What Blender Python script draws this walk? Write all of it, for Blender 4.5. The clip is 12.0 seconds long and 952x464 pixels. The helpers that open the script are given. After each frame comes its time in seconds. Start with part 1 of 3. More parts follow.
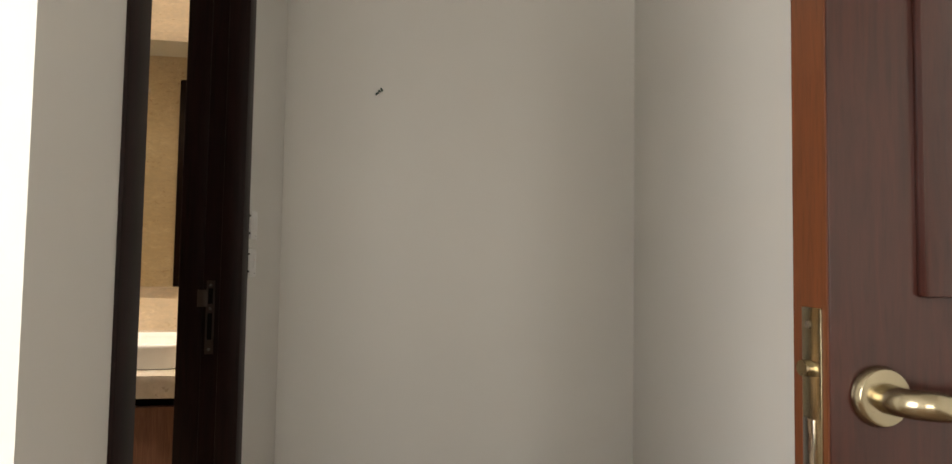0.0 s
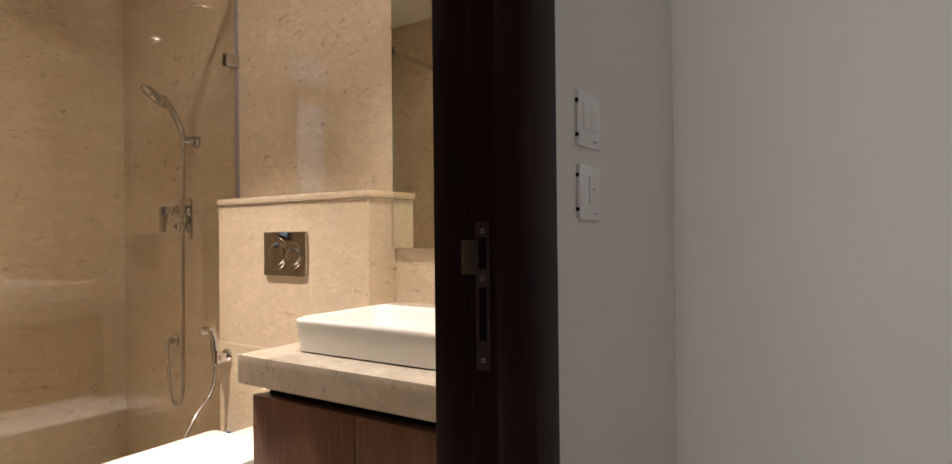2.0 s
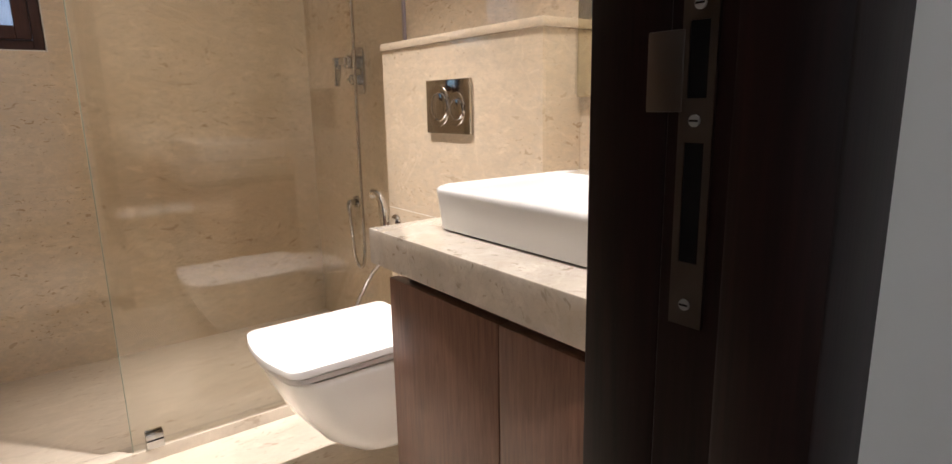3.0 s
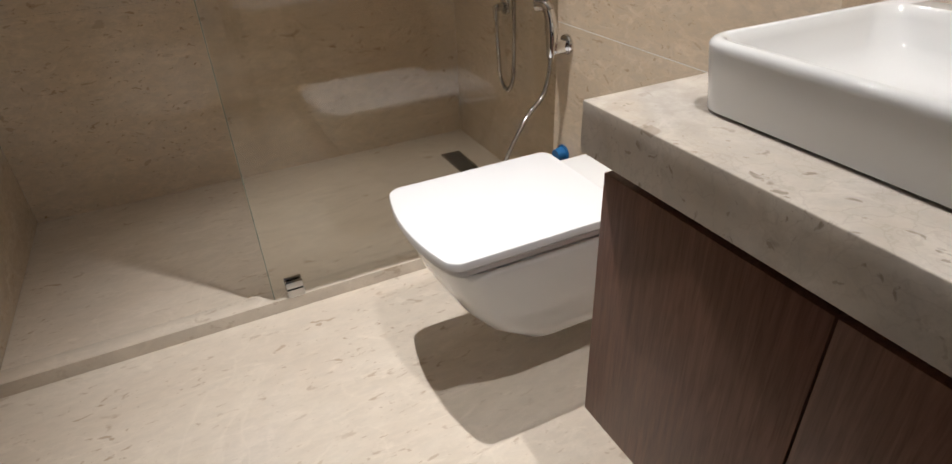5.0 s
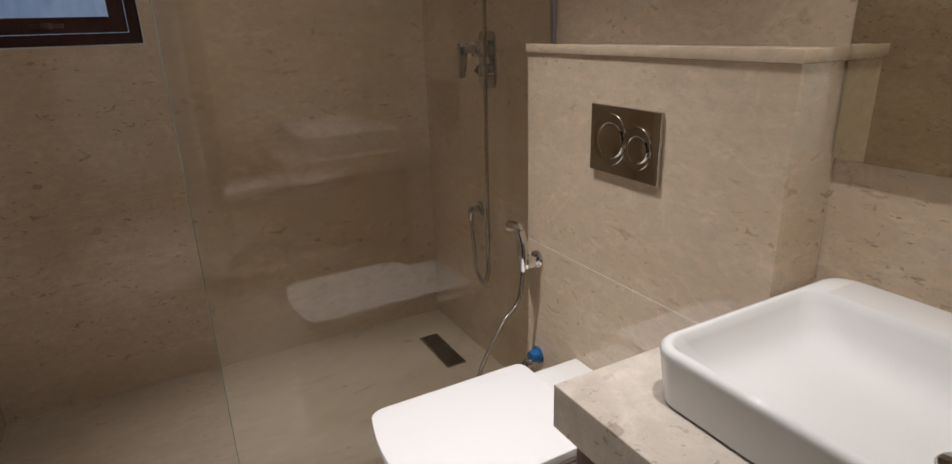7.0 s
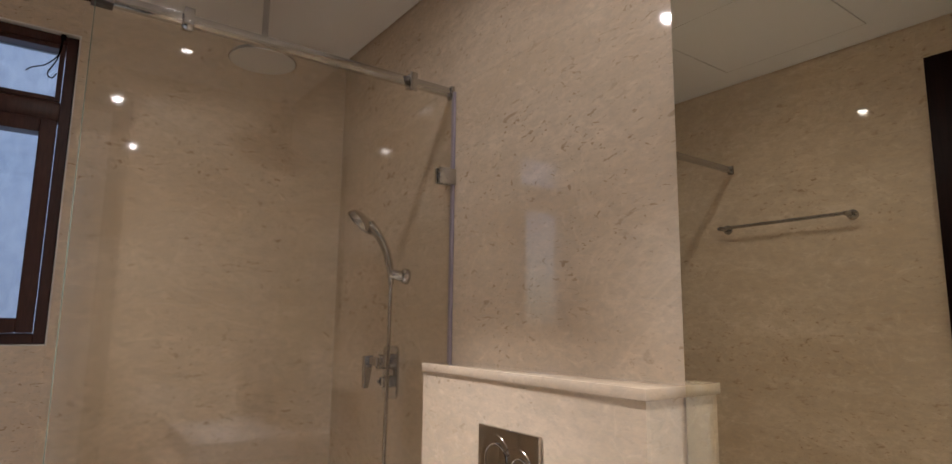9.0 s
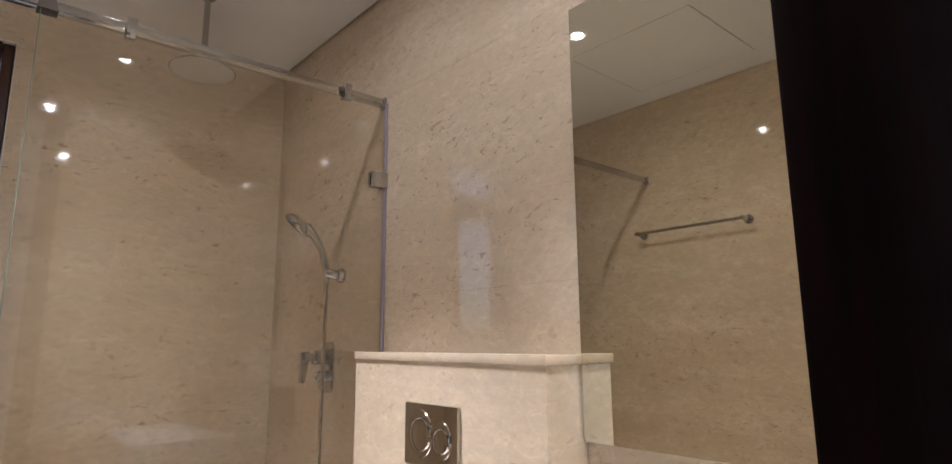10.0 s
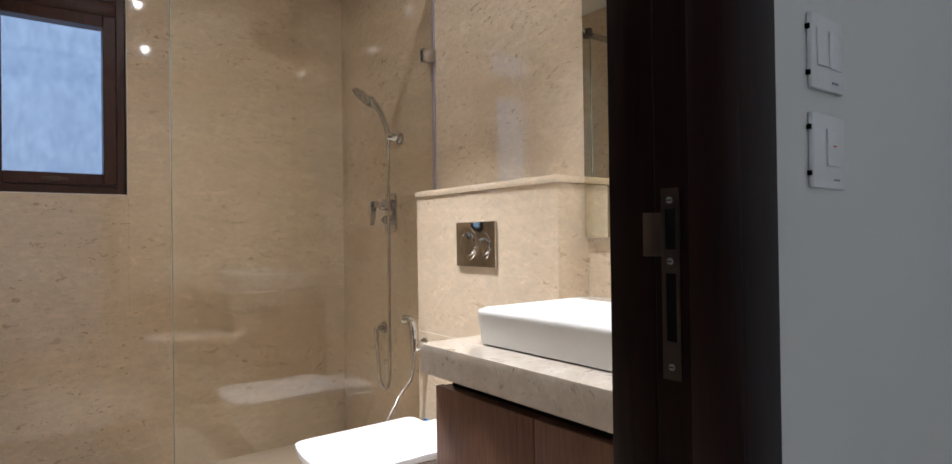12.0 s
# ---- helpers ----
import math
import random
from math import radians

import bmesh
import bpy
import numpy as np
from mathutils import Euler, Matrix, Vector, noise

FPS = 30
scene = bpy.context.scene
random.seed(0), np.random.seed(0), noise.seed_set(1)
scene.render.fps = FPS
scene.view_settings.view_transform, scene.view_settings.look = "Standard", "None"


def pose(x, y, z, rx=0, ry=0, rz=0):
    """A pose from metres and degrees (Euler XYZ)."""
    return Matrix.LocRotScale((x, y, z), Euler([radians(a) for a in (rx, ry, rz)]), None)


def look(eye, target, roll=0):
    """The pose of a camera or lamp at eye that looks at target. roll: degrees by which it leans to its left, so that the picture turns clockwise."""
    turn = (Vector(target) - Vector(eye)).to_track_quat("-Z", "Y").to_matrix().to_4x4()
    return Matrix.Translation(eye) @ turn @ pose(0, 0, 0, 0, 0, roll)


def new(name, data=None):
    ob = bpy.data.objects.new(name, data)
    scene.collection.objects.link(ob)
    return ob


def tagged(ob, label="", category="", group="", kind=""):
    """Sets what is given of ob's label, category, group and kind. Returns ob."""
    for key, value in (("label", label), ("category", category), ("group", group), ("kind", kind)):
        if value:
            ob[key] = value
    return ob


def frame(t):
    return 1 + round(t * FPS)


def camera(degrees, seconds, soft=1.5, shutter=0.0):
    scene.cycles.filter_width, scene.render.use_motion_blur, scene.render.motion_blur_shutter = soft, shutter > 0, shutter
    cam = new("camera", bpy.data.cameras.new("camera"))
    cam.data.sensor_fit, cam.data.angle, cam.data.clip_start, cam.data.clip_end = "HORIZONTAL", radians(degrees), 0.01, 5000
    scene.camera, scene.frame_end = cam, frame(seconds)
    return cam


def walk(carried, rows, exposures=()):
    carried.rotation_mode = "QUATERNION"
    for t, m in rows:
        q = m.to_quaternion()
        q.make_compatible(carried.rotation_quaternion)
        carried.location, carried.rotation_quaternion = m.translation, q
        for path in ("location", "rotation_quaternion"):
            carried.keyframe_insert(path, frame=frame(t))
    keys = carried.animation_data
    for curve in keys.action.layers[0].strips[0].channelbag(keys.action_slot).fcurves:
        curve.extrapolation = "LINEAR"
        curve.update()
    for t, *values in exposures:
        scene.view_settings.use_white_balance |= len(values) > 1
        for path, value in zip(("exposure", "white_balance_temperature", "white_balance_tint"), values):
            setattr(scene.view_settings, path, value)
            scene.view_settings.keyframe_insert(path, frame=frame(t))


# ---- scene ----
cam = camera(76.7, 12.0)
PATH = [
    (0, (-0.261, -0.059, 1.172), (0.028, 1.918, 1.267), 0.9),
    (0.5, (-0.248, 0.258, 1.160), (-0.272, 2.251, 1.230), 0.5),
    (0.6, (-0.245, 0.321, 1.158), (-0.329, 2.318, 1.234), 0.4),
    (1, (-0.264, 0.535, 1.128), (-0.61, 2.503, 1.207), 0.3),
    (1.5, (-0.254, 0.831, 1.134), (-1.018, 2.679, 1.169), -0.5),
    (2, (-0.304, 1.031, 1.085), (-1.394, 2.708, 1.096), -0.6),
    (2.5, (-0.408, 1.21, 1.059), (-1.766, 2.669, 0.884), -0.6),
    (3, (-0.544, 1.417, 1.038), (-2.106, 2.593, 0.617), -1.1),
    (3.5, (-0.647, 1.524, 1.023), (-2.299, 2.439, 0.365), -1.1),
    (5.5, (-1.042, 1.505, 1.115), (-2.558, 2.233, 0.033), -2.3),
    (6, (-1.042, 1.528, 1.184), (-2.585, 2.3, 0.172), -2.2),
    (6.5, (-1.031, 1.527, 1.226), (-2.637, 2.362, 0.376), -2.0),
    (7, (-1.006, 1.51, 1.283), (-2.67, 2.408, 0.63), -1.8),
    (7.5, (-0.982, 1.492, 1.342), (-2.707, 2.441, 0.994), -1.6),
    (9.5, (-0.833, 1.528, 1.348), (-2.379, 2.737, 1.732), -0.3),
    (10, (-0.74, 1.475, 1.262), (-2.222, 2.77, 1.617), -0.4),
    (10.5, (-0.589, 1.351, 1.185), (-2.075, 2.662, 1.46), -0.6),
    (11, (-0.511, 1.25, 1.14), (-2.012, 2.561, 1.311), -0.6),
    (11.5, (-0.424, 1.169, 1.091), (-1.95, 2.46, 1.168), -0.6),
    (12, (-0.364, 1.179, 1.055), (-1.956, 2.39, 1.069), -0.8),
]
LIGHT = [
    (0.0, 0.1, 7150, 11), (0.5, -0.1, 7400, 13), (1.5, -0.05, 7000, 14), (2.5, 0.05, 6050, 13), (3.5, 0.2, 5700, 12),
    (5.5, -1.05, 5500, 9), (6.5, -1.15, 5550, 10), (7.5, -0.85, 5600, 14), (9.5, -0.1, 5400, 15),
    (10.5, 0.2, 5150, 10), (12.0, 0.12, 5300, 9),
]
walk(cam, [(t, look(eye, target, roll)) for t, eye, target, roll in PATH], LIGHT)

# ---- world and light ----
world = bpy.data.worlds.new("world")
scene.world = world
world.use_nodes = True
wn = world.node_tree
sky = wn.nodes.new("ShaderNodeTexSky")
sky.sky_type = 'NISHITA'
sky.sun_disc = False
sky.sun_elevation, sky.sun_rotation = radians(64.6), radians(37.4)
wn.links.new(sky.outputs[0], wn.nodes["Background"].inputs[0])
wn.nodes["Background"].inputs[1].default_value = 0.15


def lamp(name, kind, m, energy, colour, **more):
    data = bpy.data.lights.new(name, kind)
    data.energy, data.color = energy, colour
    if kind == 'AREA':
        data.shape, data.size, data.size_y = 'RECTANGLE', more["size"][0], more["size"][1]
    if kind == 'SPOT':
        data.spot_size, data.spot_blend, data.shadow_soft_size = radians(more["cone"]), more["blend"], more["soft"]
    if kind == 'SUN':
        data.angle = radians(more["angle"])
    ob = new(name, data)
    ob.matrix_world = m
    return ob


WARM = (1.0, 0.87, 0.72)
DOWNLIGHTS = ((-2.20, 1.765), (-1.247, 1.945))
CEIL = 2.505
lamp("sun", 'SUN', look((2.6, 3.4, 9.0), (0, 0, 0)), 2.9, (1.0, 0.95, 0.88), angle=0.5)
for lx, ly in DOWNLIGHTS:
    beam, cone, spill = (315, 63, 12) if lx < -2 else (140, 78, 16.5)
    lamp("downlight_beam", 'SPOT', look((lx, ly, CEIL - 0.007), (lx + 0.06, ly + 0.22, 0)), beam, WARM, cone=cone, blend=1.0, soft=0.016)
    lamp("downlight_spill", 'SPOT', look((lx, ly, CEIL - 0.007), (lx + 0.06, ly + 0.22, 0)), spill, WARM, cone=168, blend=0.5, soft=0.016)
# area lamps for daylight, in unseen window openings added behind the start
lamp("bedroom_daylight", 'AREA', look((-0.95, -4.28, 1.45), (-0.95, 0, 1.42)), 74, (1.0, 0.98, 0.935), size=(1.7, 1.7))
lamp("bedroom_side_daylight", 'AREA', look((-2.28, -0.95, 1.45), (0, -0.95, 1.35)), 74, (0.94, 0.965, 0.985), size=(1.4, 1.7))


# ---- materials ----
def material(name, colour, rough=0.5, metal=0.0, spec=0.5, coat=0.0):
    m = bpy.data.materials.new(name)
    m.use_nodes = True
    b = m.node_tree.nodes["Principled BSDF"]
    b.inputs["Base Color"].default_value = (*colour, 1)
    b.inputs["Roughness"].default_value, b.inputs["Metallic"].default_value = rough, metal
    b.inputs["Specular IOR Level"].default_value = spec
    b.inputs["Coat Weight"].default_value = coat
    return m, m.node_tree, b


def add(tree, kind, **sets):
    n = tree.nodes.new(kind)
    for k, v in sets.items():
        n.inputs[k.replace("_", " ")].default_value = v
    return n


def position(tree, scale):
    g, mp = tree.nodes.new("ShaderNodeNewGeometry"), tree.nodes.new("ShaderNodeMapping")
    mp.inputs["Scale"].default_value = scale
    tree.links.new(g.outputs["Position"], mp.inputs["Vector"])
    return mp.outputs[0]


def grain(tree, scale, freq, detail=4.0, distort=0.0, rough=0.55):
    n = add(tree, "ShaderNodeTexNoise", Scale=freq, Detail=detail, Distortion=distort, Roughness=rough)
    tree.links.new(position(tree, scale), n.inputs["Vector"])
    return n.outputs[0]


def ramp(tree, value, *stops):
    r = tree.nodes.new("ShaderNodeValToRGB")
    e = r.color_ramp.elements
    while len(e) < len(stops):
        e.new(0.5)
    for el, (at, c) in zip(e, stops):
        el.position, el.color = at, (*c, 1) if len(c) == 3 else c
    tree.links.new(value, r.inputs[0])
    return r.outputs[0]


def blend(tree, fac, a, b, mode='MIX'):
    n = tree.nodes.new("ShaderNodeMix")
    n.data_type, n.blend_type = 'RGBA', mode
    for sock, v in ((n.inputs[0], fac), (n.inputs[6], a), (n.inputs[7], b)):
        if isinstance(v, (int, float)):
            sock.default_value = v
        elif isinstance(v, tuple):
            sock.default_value = (*v, 1)
        else:
            tree.links.new(v, sock)
    return n.outputs[2]


def times(tree, a, b):
    n = tree.nodes.new("ShaderNodeMath")
    n.operation = 'MULTIPLY'
    for sock, v in zip(n.inputs, (a, b)):
        if isinstance(v, (int, float)):
            sock.default_value = v
        else:
            tree.links.new(v, sock)
    return n.outputs[0]


def relief(tree, bsdf, height, strength, distance=0.002):
    n = add(tree, "ShaderNodeBump", Strength=strength, Distance=distance)
    tree.links.new(height, n.inputs["Height"])
    tree.links.new(n.outputs[0], bsdf.inputs["Normal"])


BLACK, WHITE = (0, 0, 0), (1, 1, 1)


def marble(name, light, dark, streak, stretch, rough, specks=0.6, cloud=0.9, fleck=9.0, crackle=0.0, band=0.0, mottle=0.5, meal=0.58):
    m, t, b = material(name, light, rough, spec=0.5, coat=0.8)
    b.inputs["Coat Roughness"].default_value = 0.006 if rough < 0.1 else rough * 0.7
    big = ramp(t, grain(t, stretch, cloud, 6, 0.6), (0.35, BLACK), (0.68, WHITE))
    col = blend(t, big, light, dark)
    # long level strata of the quarry bed
    if band:
        bed = ramp(t, grain(t, (0.30, 0.30, 3.6), 1.15, 5, 0.5, 0.6), (0.38, BLACK), (0.52, (0.4, 0.4, 0.4)), (0.66, WHITE))
        col = blend(t, times(t, bed, band), col, tuple(c * k for c, k in zip(dark, (0.84, 0.80, 0.73))))
    # hand-sized mottling, then a fine mealy grain
    spot = ramp(t, grain(t, stretch, fleck * 0.22, 6, 0.8, 0.68), (0.42, BLACK), (0.62, WHITE))
    col = blend(t, times(t, spot, mottle), col, tuple(c * k for c, k in zip(light, (0.80, 0.77, 0.71))))
    fine = ramp(t, grain(t, stretch, fleck * 0.9, 8, 0.4, 0.78), (0.40, BLACK), (0.62, WHITE))
    col = blend(t, times(t, fine, meal), col, tuple(c * 0.70 for c in light))
    pale = ramp(t, grain(t, stretch, fleck * 0.5, 6, 1.0, 0.7), (0.56, BLACK), (0.70, WHITE))
    col = blend(t, times(t, pale, 0.40), col, tuple(min(1, c * 1.16) for c in light))
    # short brown fossil streaks, gathered in patches
    patch = ramp(t, grain(t, (1, 1, 1.6), 1.9, 3), (0.40, (0.16, 0.16, 0.16)), (0.58, WHITE))
    for freq, lo, amount in ((fleck * 0.45, 0.655, specks * 0.75), (fleck, 0.640, specks), (fleck * 2.1, 0.655, specks * 0.9)):
        speck = ramp(t, grain(t, stretch, freq, 3, 0.7, 0.55), (lo, BLACK), (lo + 0.045, WHITE))
        col = blend(t, times(t, times(t, speck, patch), amount), col, streak)
    # pale calcite veins
    vein = ramp(t, grain(t, (1.0, 1.0, 1.4), 1.7, 7, 1.2), (0.488, BLACK), (0.5, WHITE), (0.512, BLACK))
    col = blend(t, times(t, vein, 0.16), col, tuple(min(1, c * 1.2) for c in light))
    # fine network of brown healed cracks
    if crackle:
        web = t.nodes.new("ShaderNodeTexVoronoi")
        web.feature = 'DISTANCE_TO_EDGE'
        web.inputs["Scale"].default_value = 22.0
        place = t.nodes.new("ShaderNodeTexCoord")
        bend = t.nodes.new("ShaderNodeTexNoise")
        bend.inputs["Scale"].default_value = 11.0
        bend.inputs["Detail"].default_value = 6.0
        t.links.new(place.outputs["Object"], bend.inputs["Vector"])
        push = t.nodes.new("ShaderNodeVectorMath")
        push.operation = 'MULTIPLY_ADD'
        push.inputs[1].default_value = (0.22, 0.22, 0.22)
        t.links.new(bend.outputs["Color"], push.inputs[0])
        t.links.new(place.outputs["Object"], push.inputs[2])
        t.links.new(push.outputs[0], web.inputs["Vector"])
        line = ramp(t, web.outputs["Distance"], (0.0, WHITE), (0.045, BLACK))
        col = blend(t, times(t, times(t, line, patch), crackle), col, streak)
    else:
        info = t.nodes.new("ShaderNodeObjectInfo")
        tone = ramp(t, info.outputs["Random"], (0, (0.95, 0.95, 0.95)), (1, WHITE))
        col = blend(t, 1.0, col, tone, 'MULTIPLY')
    t.links.new(col, b.inputs["Base Color"])
    rr = ramp(t, grain(t, (1, 1, 1), 5, 4), (0.3, (rough * 0.75,) * 3), (0.7, (rough * 1.3,) * 3))
    t.links.new(rr, b.inputs["Roughness"])
    return m


MARBLE = marble("cream_marble", (0.815, 0.695, 0.542), (0.725, 0.592, 0.432), (0.32, 0.20, 0.10), (1.5, 1.5, 3.2), 0.05, 0.68, 0.9, 20.0, band=0.6, mottle=0.6, meal=0.66)
FLOOR_MARBLE = marble("cream_floor_marble", (0.81, 0.73, 0.62), (0.745, 0.65, 0.535), (0.42, 0.30, 0.19), (4.2, 1.6, 2.0), 0.14, 0.62, 0.9, 10.0, mottle=0.22, meal=0.30)
COUNTER = marble("grey_beige_marble", (0.70, 0.645, 0.575), (0.46, 0.40, 0.33), (0.24, 0.19, 0.14), (1.6, 1.5, 1.6), 0.08, 0.75, 5.0, 17.0, 0.17, mottle=0.65)


def plaster(name, colour):
    m, t, b = material(name, colour, 0.55, spec=0.3)
    soft = ramp(t, grain(t, (1, 1, 1), 1.1, 3), (0.35, tuple(c * 0.95 for c in colour)), (0.7, colour))
    t.links.new(soft, b.inputs["Base Color"])
    relief(t, b, grain(t, (1, 1, 1), 160, 3), 0.12, 0.0012)
    return m


PAINT = plaster("white_wall_paint", (0.74, 0.73, 0.70))
CEILING = plaster("ceiling_paint", (0.80, 0.78, 0.74))


def timber(name, light, dark, stretch, rough=0.4, coat=0.0, freq=9.0):
    m, t, b = material(name, light, rough, spec=0.35, coat=coat)
    b.inputs["Coat Roughness"].default_value = 0.15
    wave = ramp(t, grain(t, stretch, freq, 5, 1.6), (0.32, dark), (0.7, light))
    pores = ramp(t, grain(t, tuple(s * 5 for s in stretch), freq, 3), (0.5, WHITE), (0.72, (0.72, 0.68, 0.66)))
    t.links.new(blend(t, 1.0, wave, pores, 'MULTIPLY'), b.inputs["Base Color"])
    relief(t, b, grain(t, tuple(s * 5 for s in stretch), freq, 3), 0.15, 0.0006)
    return m


VENEER = timber("walnut_veneer", (0.215, 0.108, 0.072), (0.135, 0.064, 0.043), (9, 9, 0.45), 0.42)
DARK_WOOD = timber("dark_stained_frame", (0.016, 0.0045, 0.0037), (0.0062, 0.002, 0.0017), (7, 7, 0.35), 0.5)
MAHOGANY = timber("varnished_mahogany", (0.046, 0.0115, 0.0075), (0.025, 0.007, 0.005), (5, 5, 0.5), 0.32, 0.4)
EDGE_WOOD = timber("orange_hardwood_edge", (0.125, 0.037, 0.012), (0.092, 0.027, 0.009), (5, 5, 0.5), 0.42)
# for the unseen passage floor; dark brown chosen to weaken bounced light
HALL_FLOOR = timber("dark_unseen_floor", (0.24, 0.165, 0.11), (0.17, 0.115, 0.075), (0.5, 7, 7), 0.4)
WINDOW_WOOD = timber("brown_window_frame", (0.075, 0.030, 0.022), (0.05, 0.02, 0.015), (5, 5, 0.6), 0.35)


def worn(name, colour, rough, metal=0.0, coat=0.0):
    m, t, b = material(name, colour, rough, metal, coat=coat)
    r = ramp(t, grain(t, (1, 1, 1), 40, 4), (0.35, (rough * 0.92,) * 3), (0.7, (rough * 1.12,) * 3))
    t.links.new(r, b.inputs["Roughness"])
    return m


# base colour kept dark to hold the dark reflections of these fittings
CHROME = worn("chrome", (0.50, 0.495, 0.49), 0.045, 1.0)
STEEL = worn("brushed_steel", (0.42, 0.40, 0.375), 0.22, 1.0)
PLATE = worn("satin_chrome_plate", (0.50, 0.46, 0.41), 0.085, 1.0)
SPRAY_FACE = worn("grey_spray_plate", (0.16, 0.155, 0.15), 0.30, 0.6)
BRASS = worn("satin_antique_brass", (0.40, 0.345, 0.235), 0.22, 1.0)
ZINC = worn("zinc_plated_screw", (0.34, 0.33, 0.31), 0.35, 0.3)
NOZZLE = worn("pale_nozzle_plate", (0.60, 0.58, 0.55), 0.38, 0.5)
# same chrome, lighter: bright reflections are put into the base colour
LIT_CHROME = worn("lit_chrome", (0.74, 0.735, 0.73), 0.05, 1.0)
OLD_STEEL = worn("dull_strike_steel", (0.115, 0.095, 0.082), 0.42, 1.0)
CERAMIC = worn("white_glazed_ceramic", (0.78, 0.78, 0.775), 0.05, coat=0.6)
LID = worn("white_gloss_plastic", (0.82, 0.82, 0.83), 0.14)
SWITCH = worn("white_switch_plastic", (0.77, 0.77, 0.765), 0.30)
BLUE = worn("blue_plastic_cap", (0.012, 0.11, 0.30), 0.35)
# near-black in place of shade in gaps and slots; also dark wires
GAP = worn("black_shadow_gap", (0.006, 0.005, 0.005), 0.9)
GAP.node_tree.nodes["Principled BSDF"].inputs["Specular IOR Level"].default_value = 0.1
DARK_WOOD.node_tree.nodes["Principled BSDF"].inputs["Specular IOR Level"].default_value = 0.15
RUBBER = worn("grey_silicone", (0.36, 0.32, 0.38), 0.5)
GLASS_EDGE = worn("green_glass_edge", (0.20, 0.27, 0.22), 0.12)
INK = worn("grey_print", (0.30, 0.30, 0.32), 0.6)
RED = worn("red_indicator", (0.75, 0.12, 0.08), 0.4)
GREEN_BLACK = worn("dark_green_wire_ends", (0.03, 0.06, 0.05), 0.7)
MIRROR = worn("silvered_mirror", (0.73, 0.71, 0.60), 0.005, 1.0)


def clear_glass(name, tint):
    """Thin clear glass: straight-through light, and a mirror gloss that rises towards grazing angles."""
    m = bpy.data.materials.new(name)
    m.use_nodes = True
    t = m.node_tree
    t.nodes.remove(t.nodes["Principled BSDF"])
    see, shine, mix = t.nodes.new("ShaderNodeBsdfTransparent"), t.nodes.new("ShaderNodeBsdfGlossy"), t.nodes.new("ShaderNodeMixShader")
    facing, power, span = t.nodes.new("ShaderNodeLayerWeight"), t.nodes.new("ShaderNodeMath"), t.nodes.new("ShaderNodeMath")
    facing.inputs[0].default_value = 0.5
    power.operation, span.operation = 'POWER', 'MULTIPLY_ADD'
    power.inputs[1].default_value = 5.0
    span.inputs[1].default_value, span.inputs[2].default_value = 0.945, 0.05
    t.links.new(facing.outputs["Facing"], power.inputs[0])
    t.links.new(power.outputs[0], span.inputs[0])
    see.inputs[0].default_value = (*tint, 1)
    shine.inputs["Roughness"].default_value = 0.0
    t.links.new(span.outputs[0], mix.inputs[0])
    t.links.new(see.outputs[0], mix.inputs[1])
    t.links.new(shine.outputs[0], mix.inputs[2])
    t.links.new(mix.outputs[0], t.nodes["Material Output"].inputs[0])
    return m


GLASS = clear_glass("clear_shower_glass", (0.990, 0.986, 0.962))


PANE = clear_glass("window_glass", (0.95, 0.97, 0.97))


def stained():
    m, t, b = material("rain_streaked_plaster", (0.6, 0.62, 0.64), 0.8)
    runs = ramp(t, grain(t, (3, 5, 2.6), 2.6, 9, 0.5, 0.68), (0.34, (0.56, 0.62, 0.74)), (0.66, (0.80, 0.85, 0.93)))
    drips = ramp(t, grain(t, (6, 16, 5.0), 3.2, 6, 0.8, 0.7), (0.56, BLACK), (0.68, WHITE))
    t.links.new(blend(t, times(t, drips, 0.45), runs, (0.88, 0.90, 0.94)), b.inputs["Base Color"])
    relief(t, b, grain(t, (1, 1, 1), 30, 4), 0.3, 0.004)
    return m


STAINED = stained()


def glowing(name, colour, strength):
    m, t, b = material(name, (0.9, 0.9, 0.9), 0.4)
    b.inputs["Emission Color"].default_value = (*colour, 1)
    b.inputs["Emission Strength"].default_value = strength
    return m


BULB = glowing("lit_downlight_lens", (1.0, 0.90, 0.76), 25.0)


# ---- shapes ----
def box(x0, x1, y0, y1, z0, z1, bevel=0.0, bm=None, segments=2):
    bm = bm or bmesh.new()
    m = Matrix.Translation(((x0 + x1) / 2, (y0 + y1) / 2, (z0 + z1) / 2)) @ Matrix.Diagonal((abs(x1 - x0), abs(y1 - y0), abs(z1 - z0), 1))
    made = bmesh.ops.create_cube(bm, size=1, matrix=m)["verts"]
    if bevel:
        edges = list({e for v in made for e in v.link_edges})
        bmesh.ops.bevel(bm, geom=edges, offset=bevel, segments=segments, profile=0.5, affect='EDGES')
    return bm


def cyl(a, b, r0, r1=None, n=28, bm=None, bevel=0.0):
    bm = bm or bmesh.new()
    a, b = Vector(a), Vector(b)
    way = b - a
    m = Matrix.Translation((a + b) / 2) @ way.to_track_quat('Z', 'Y').to_matrix().to_4x4()
    made = bmesh.ops.create_cone(bm, cap_ends=True, segments=n, radius1=r0, radius2=r0 if r1 is None else r1, depth=way.length, matrix=m)["verts"]
    if bevel:
        edges = [e for e in {e for v in made for e in v.link_edges} if any(len(f.verts) > 4 for f in e.link_faces)]
        bmesh.ops.bevel(bm, geom=edges, offset=bevel, segments=2, profile=0.5, affect='EDGES')
    return bm


